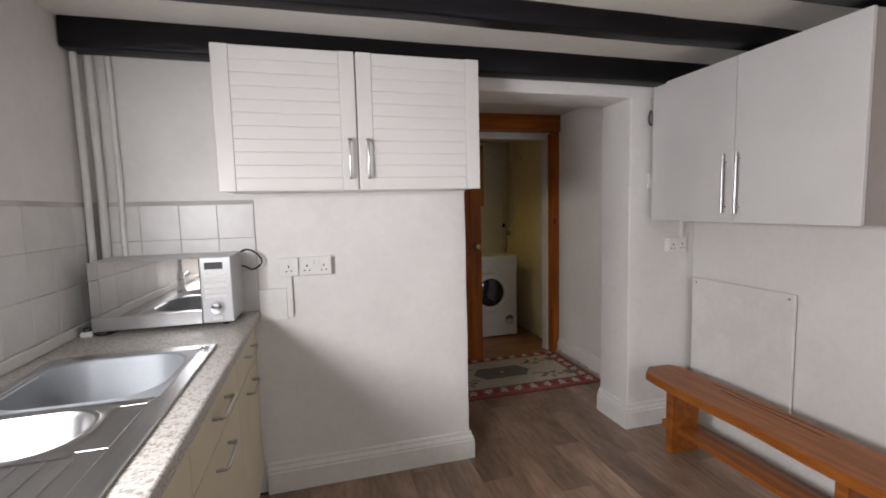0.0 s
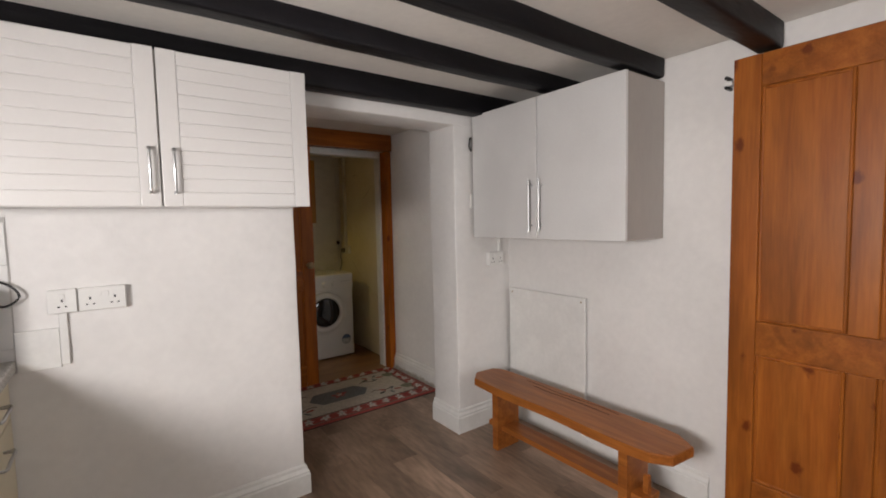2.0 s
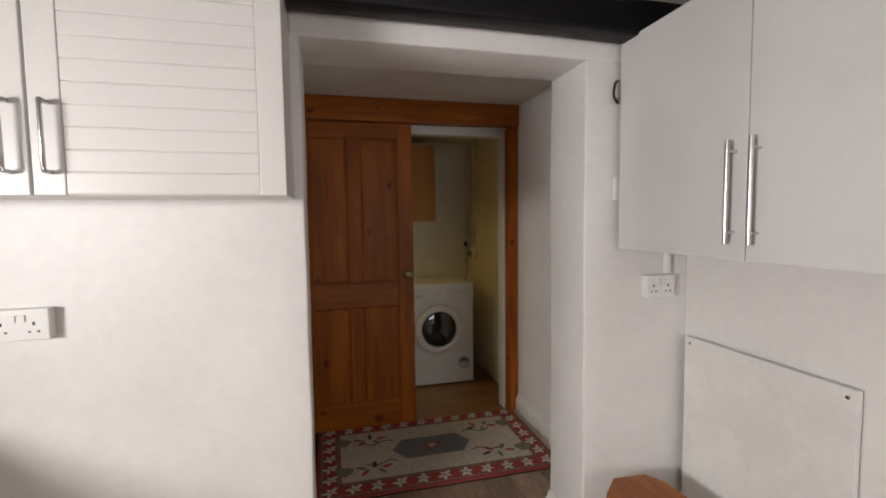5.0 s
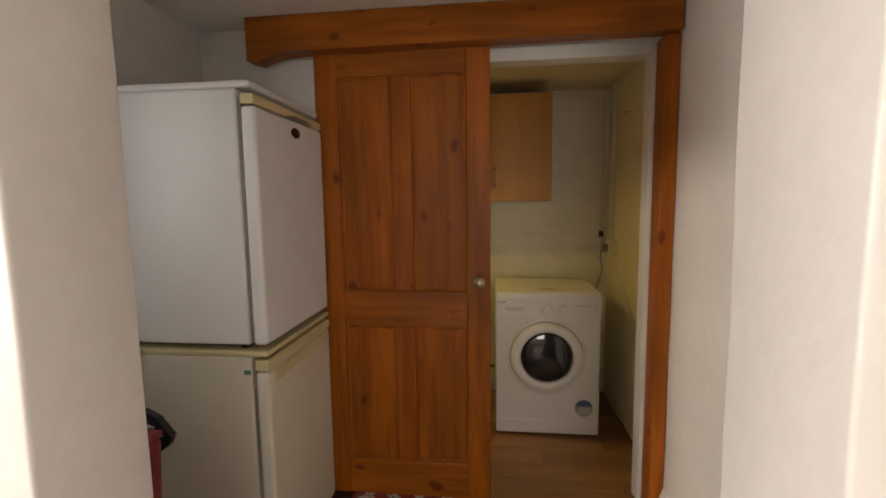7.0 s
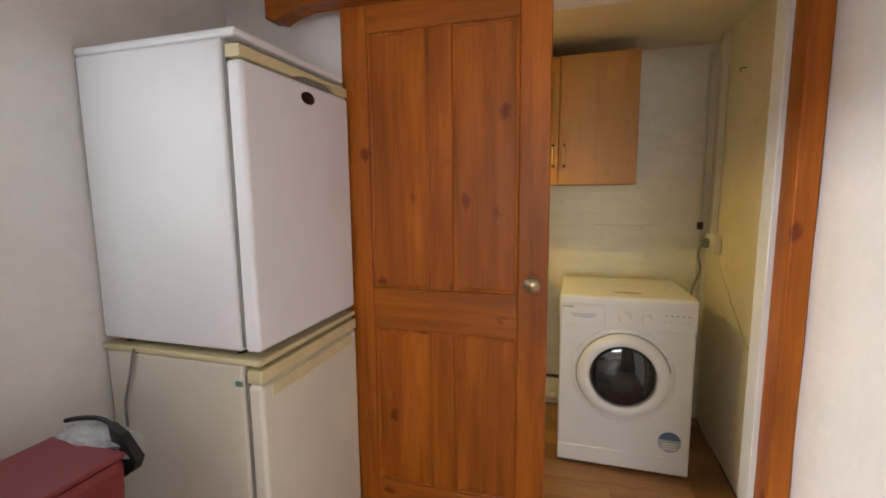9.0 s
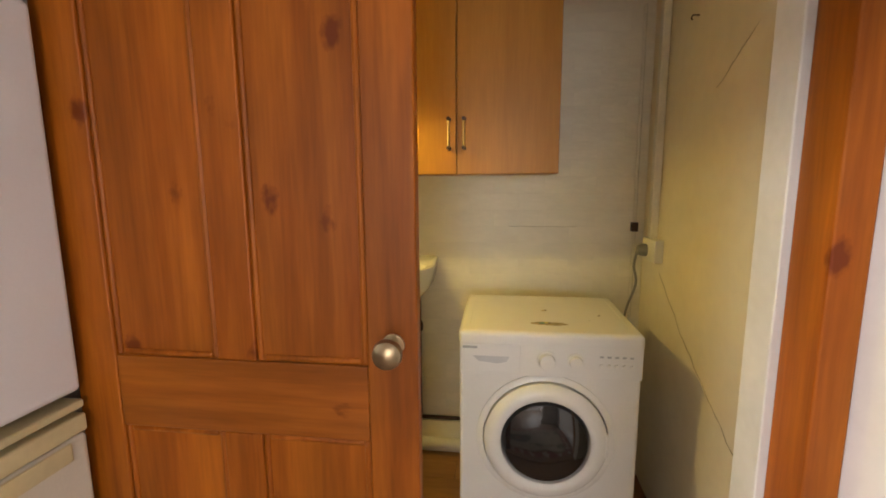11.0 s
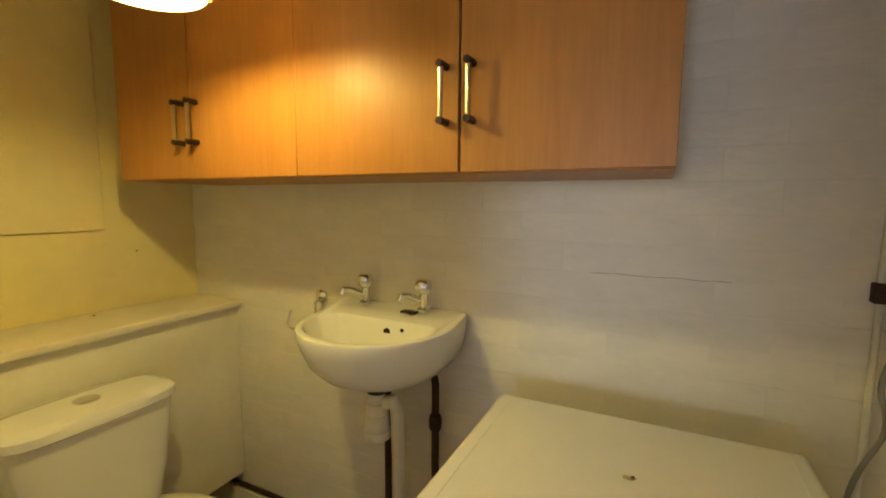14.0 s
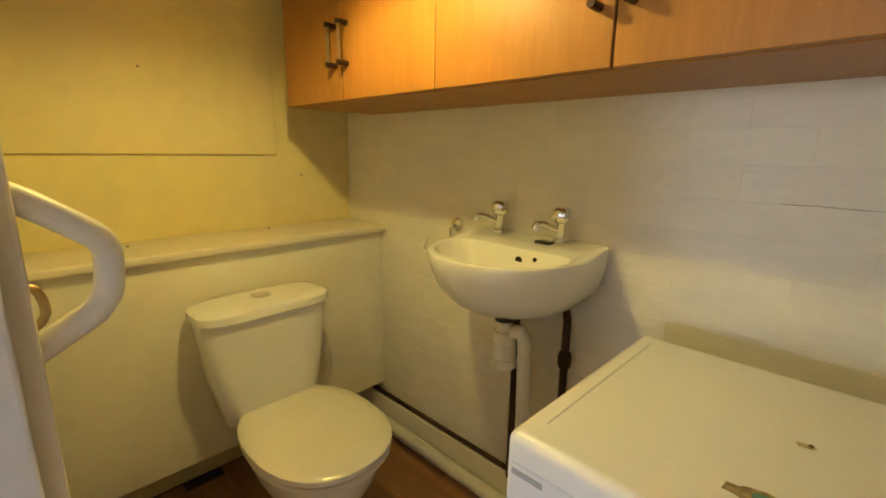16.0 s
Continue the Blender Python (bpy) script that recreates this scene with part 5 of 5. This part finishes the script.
tube("cable", [(2.055, 4.70, 1.04), (2.045, 4.70, 0.98), (2.06, 4.71, 0.90), (2.035, 4.74, 0.78), (2.02, 4.76, 0.62)], 0.005, "gasket", wsk, rounded=True)
tagged(box("trunking", (2.09, 4.66, 1.10), (2.119, 4.695, 2.085), "pipe_white", 0.003), "cream plastic cable trunking on the wall", "trunking")
tagged(tube("corner_cable", [(2.075, 4.835, 2.05), (2.078, 4.836, 1.2), (2.075, 4.835, 0.55)], 0.007, "pipe_white"), "cream painted pipe in the corner", "pipe")
tagged(box("pipe_clip", (2.062, 4.818, 1.11), (2.09, 4.843, 1.15), "pipe_rust", 0.003), "rusty metal pipe clip", "clip")

def wall_crack(pts, r=0.0009):
    """A thin uneven crack line along the east toilet wall, through (y, z)."""
    line = []
    for (ya, za), (yb, zb) in zip(pts, pts[1:]):
        for k in range(8):
            t = k / 8
            y, zz = ya + (yb - ya) * t, za + (zb - za) * t
            line.append((2.1195, y + 0.006 * noise.noise((y * 21, zz * 17, 1.0)), zz + 0.012 * noise.noise((y * 19, zz * 23, 5.0))))
    tagged(tube("crack", line, r, "stain_line", n=5), "thin brown crack line in the cream paint", kind="structure")


wall_crack([(4.62, 0.97), (4.38, 0.80), (4.12, 0.66), (3.92, 0.56)])
wall_crack([(4.25, 1.60), (4.05, 1.72), (3.86, 1.69)], 0.0006)
crack = [(1.53 + 0.03 * k, 4.8425, 1.128 + 0.004 * noise.noise((k * 0.7, 2.0, 0))) for k in range(11)]
tagged(tube("crack", crack, 0.0008, "stain_line", n=5), "thin crack along a course of the painted brick wall", kind="structure")
wh = thing("screw_hook", (2.12, 4.42, 1.86), "small dark screw hook in the cream wall", "hook")
tube("wire", [(2.125, 4.42, 1.86), (2.104, 4.42, 1.861), (2.098, 4.42, 1.853), (2.101, 4.42, 1.846)], 0.002, "bronze", wh, rounded=True)

LX, LY = 0.88, 4.17
lp = thing("ceiling_lamp", (LX, LY, 1.655), "glowing warm pendant lamp shade with amber frill", "lamp")
lathe("flex", [(0.004, 1.80), (0.004, 2.06)], "pipe_white", lp, (LX, LY, 0), n=10)
lathe("rose", [(0.045, 2.06), (0.05, 2.07), (0.05, 2.092)], "pipe_white", lp, (LX, LY, 0), n=20)
lathe("shade", [(0.035, 1.82), (0.055, 1.81), (0.082, 1.72), (0.096, 1.657), (0.093, 1.656), (0.079, 1.72), (0.052, 1.805), (0.033, 1.815)], "shade", lp, (LX, LY, 0), n=40)
bm = bmesh.new()
rows = []
for z, r0, wave in ((1.74, 0.082, 0.0), (1.72, 0.092, 0.004), (1.695, 0.102, 0.008), (1.675, 0.107, 0.010)):
    rows.append([bm.verts.new(((r0 + wave * math.cos(22 * 2 * math.pi * i / 132)) * math.cos(2 * math.pi * i / 132), (r0 + wave * math.cos(22 * 2 * math.pi * i / 132)) * math.sin(2 * math.pi * i / 132), z)) for i in range(132)])
for p, q in zip(rows, rows[1:]):
    for i in range(132):
        bm.faces.new((p[i], p[(i + 1) % 132], q[(i + 1) % 132], q[i]))
finish("frill", bm, "ruffle", lp, (LX, LY, 0), True)
lathe("bulb", [(0.0, 1.705), (0.02, 1.71), (0.028, 1.73), (0.014, 1.765)], "shade", lp, (LX, LY, 0), n=20)

g = thing("grab_handle", (1.22, 3.77, 1.1), "cream plastic pull handle on the partition edge", "handle")
tube("bar", [(1.243, 3.74, 1.19), (1.242, 3.755, 1.181), (1.24, 3.785, 1.158), (1.239, 3.793, 1.149), (1.239, 3.796, 1.138), (1.239, 3.793, 1.11), (1.239, 3.788, 1.10), (1.24, 3.780, 1.092), (1.242, 3.755, 1.078), (1.243, 3.74, 1.07)], 0.0105, "pipe_white", g, n=16, rounded=True)
h = thing("hook", (1.2, 3.735, 1.08), "small brass hook on the partition", "hook")
tube("wire", [(1.16, 3.727, 1.10), (1.16, 3.750, 1.10), (1.16, 3.755, 1.075), (1.16, 3.740, 1.06)], 0.004, "brass", h, rounded=True)
tagged(box("trim", (1.225, 3.729, 0), (1.262, 3.746, 2.0), "cream_wall", 0.003), "chipped cream painted architrave", kind="structure")

tagged(box("trim", (1.225, 3.747, 1.335), (1.262, 3.760, 2.0), "cream_wall", 0.002), "cream painted upper architrave", kind="structure")
tagged(box("latch_keep", (1.255, 3.747, 1.325), (1.2665, 3.763, 1.354), "black", 0.002), "black metal latch keep on the door lining", "latch")
wobbly("wall_board", (0.0, 3.74, 1.20), (0.012, 4.52, 2.088), "lamp_yellow_wall", "yellowed cream painted board on the wall, lamp yellow put in its colour", amp=0.001, bevel=0.003)

for wx, wy, wz in ((0.012, 4.1, 1.46), (0.05, 4.45, 0.928), (0.08, 4.0, 0.928), (0.002, 4.62, 1.12)):
    tagged(lathe("speck", [(0.004, -0.0015), (0.004, 0.0015), (0.002, 0.0025)], "pipe_rust", None, (wx, wy, wz), n=8), "small dark speck on the cream paint", kind="structure")

# ---- kitchen corner pipes and small things ----
for x, y, rr in ((LEFT + 0.022, 2.135, 0.013), (LEFT + 0.055, 2.176, 0.016), (LEFT + 0.12, 2.187, 0.011)):
    tagged(tube("corner_pipe", [(x, y, 0.9), (x + 0.004, y, 1.5), (x, y, 2.1)], rr, "gloss_white"), "white painted vertical pipe in the kitchen corner", "pipe", "kitchen corner pipes")
pl = thing("plug", (-0.865, 1.97, 0.9), "white and black mains plug lying on the worktop", "plug")
box("case", (-0.895, 1.945, 0.9), (-0.855, 1.985, 0.922), "plastic", 0.006, pl)
lathe("grip", [(0.016, 0), (0.014, 0.012)], "black", pl, (-0.875, 1.965, 0.921), n=14)
tube("cable", [(-0.858, 1.965, 0.911), (-0.83, 1.95, 0.905), (-0.80, 1.98, 0.904), (-0.79, 2.05, 0.904)], 0.004, "black", pl, rounded=True)
cl = thing("door_catch", (2.17, 0.83, 1.94), "small black and white wall catch beside the door", "catch")
for z in (1.905, 1.945):
    tube("peg", [(2.199, 0.845, z), (2.15, 0.845, z)], 0.008, "black", cl)
tagged(box("clip_plate", (2.17, 0.83, 1.915), (2.199, 0.86, 1.935), "plastic", 0.002), "small white plastic clip", "clip")
tagged(tube("bench_cable", [(2.19, 1.72, 0.30), (2.15, 1.80, 0.27), (2.14, 1.70, 0.17), (2.16, 1.6, 0.10), (2.17, 1.5, 0.06)], 0.005, "plastic", rounded=True), "thin white cable hanging behind the bench", "cable")
tagged(tube("switch_cable", [(1.86, 2.19, 1.88), (1.835, 2.17, 1.86), (1.83, 2.17, 1.82), (1.86, 2.19, 1.80)], 0.005, "black", rounded=True), "short black cable loop behind the cupboard", "cable")

# ---- pieces of floors and walls ----
def pieces(name, parent, spots, size, material, bevel, z=0.0):
    """Alike pieces on one mesh; spots are their middles."""
    bm = bmesh.new()
    bmesh.ops.create_cube(bm, size=1)
    for v in bm.verts:
        v.co = Vector((v.co.x * size[0], v.co.y * size[1], v.co.z * size[2]))
    bmesh.ops.bevel(bm, geom=bm.edges[:], offset=bevel, segments=1, affect="EDGES")
    me = bpy.data.meshes.new(name)
    bm.to_mesh(me)
    bm.free()
    me.materials.append(M[material])
    for s in spots:
        ob = place(new(name, me), parent, s[:3])
        if len(s) > 3:
            ob.scale = (s[3], s[4], 1)


# kitchen vinyl planks run across the room, in staggered rows
planks = []
for i in range(19):
    x = LEFT + 0.08 + i * 0.165
    off = (i * 0.37) % 0.92
    end = 2.85 if x > 0.1 else 2.19
    for j in range(7):
        a = max(BACK - 1.06 + off + j * 0.92, BACK)
        b = min(BACK - 1.06 + off + (j + 1) * 0.92, end)
        if b - a > 0.05:
            planks.append((x, (a + b) / 2, -0.0015 - 0.0002 * (j % 2) - 0.0001 * (i % 3), 1, (b - a) / 0.92))
pieces("plank", floor, planks, (0.1642, 0.9185, 0.003), "vinyl", 0.0006)
oak = []
for i in range(9):
    y = 3.74 + i * 0.135
    for j in range(4):
        a = max(-0.9 + (i % 3) * 0.3 + j * 0.95, 0.0)
        b = min(-0.9 + (i % 3) * 0.3 + (j + 1) * 0.95, 2.12)
        if b - a > 0.05:
            oak.append(((a + b) / 2, y, -0.0012 - 0.0002 * (j % 2), (b - a) / 0.95, 1))
pieces("plank", floor_toilet, oak, (0.948, 0.134, 0.003), "oak_floor", 0.0006)
# painted bricks of the toilet's back wall
bricks = []
for r in range(27):
    for c in range(11):
        x = 0.0 + 0.11 + c * 0.225 - (0.1125 if r % 2 else 0)
        if 0.05 < x < 2.05:
            bricks.append((x, 4.8442 + 0.0005 * noise.noise((c * 1.7, r * 1.3, 4.0)), 0.04 + r * 0.075))
pieces("brick", toilet_wall, bricks, (0.2249, 0.0030, 0.0749), "brick_paint", 0.00045)
# splashback tiles of the kitchen
tile_wall = tagged(multi("tile_bed", [((LEFT, -1.2, 0.941), (LEFT + 0.004, 2.196, 1.078)), ((LEFT, -1.2, 1.078), (LEFT + 0.004, -0.3, 1.415)), ((LEFT, 0.8, 1.078), (LEFT + 0.004, 2.196, 1.415))], "grout", None, 0), "white glazed tile splashback beside the worktop", kind="structure")
pieces("tile", tile_wall, [(LEFT + 0.005, 2.12 - 0.152 * j, 1.017 + 0.152 * i) for i in range(3) for j in range(18) if not (-0.38 < 2.12 - 0.152 * j < 0.88 and i > 0)], (0.006, 0.150, 0.150), "tile", 0.0015)
tile_end = tagged(box("tile_bed_end", (LEFT + 0.01, END - 0.004, 0.941), (-0.288, END, 1.415), "grout"), "white glazed tile splashback beside the worktop", kind="structure")
pieces("tile", tile_end, [(-0.366 - 0.152 * j, END - 0.005, 1.017 + 0.152 * i) for i in range(3) for j in range(4) if -0.366 - 0.152 * j > LEFT + 0.07], (0.150, 0.006, 0.150), "tile", 0.0015)
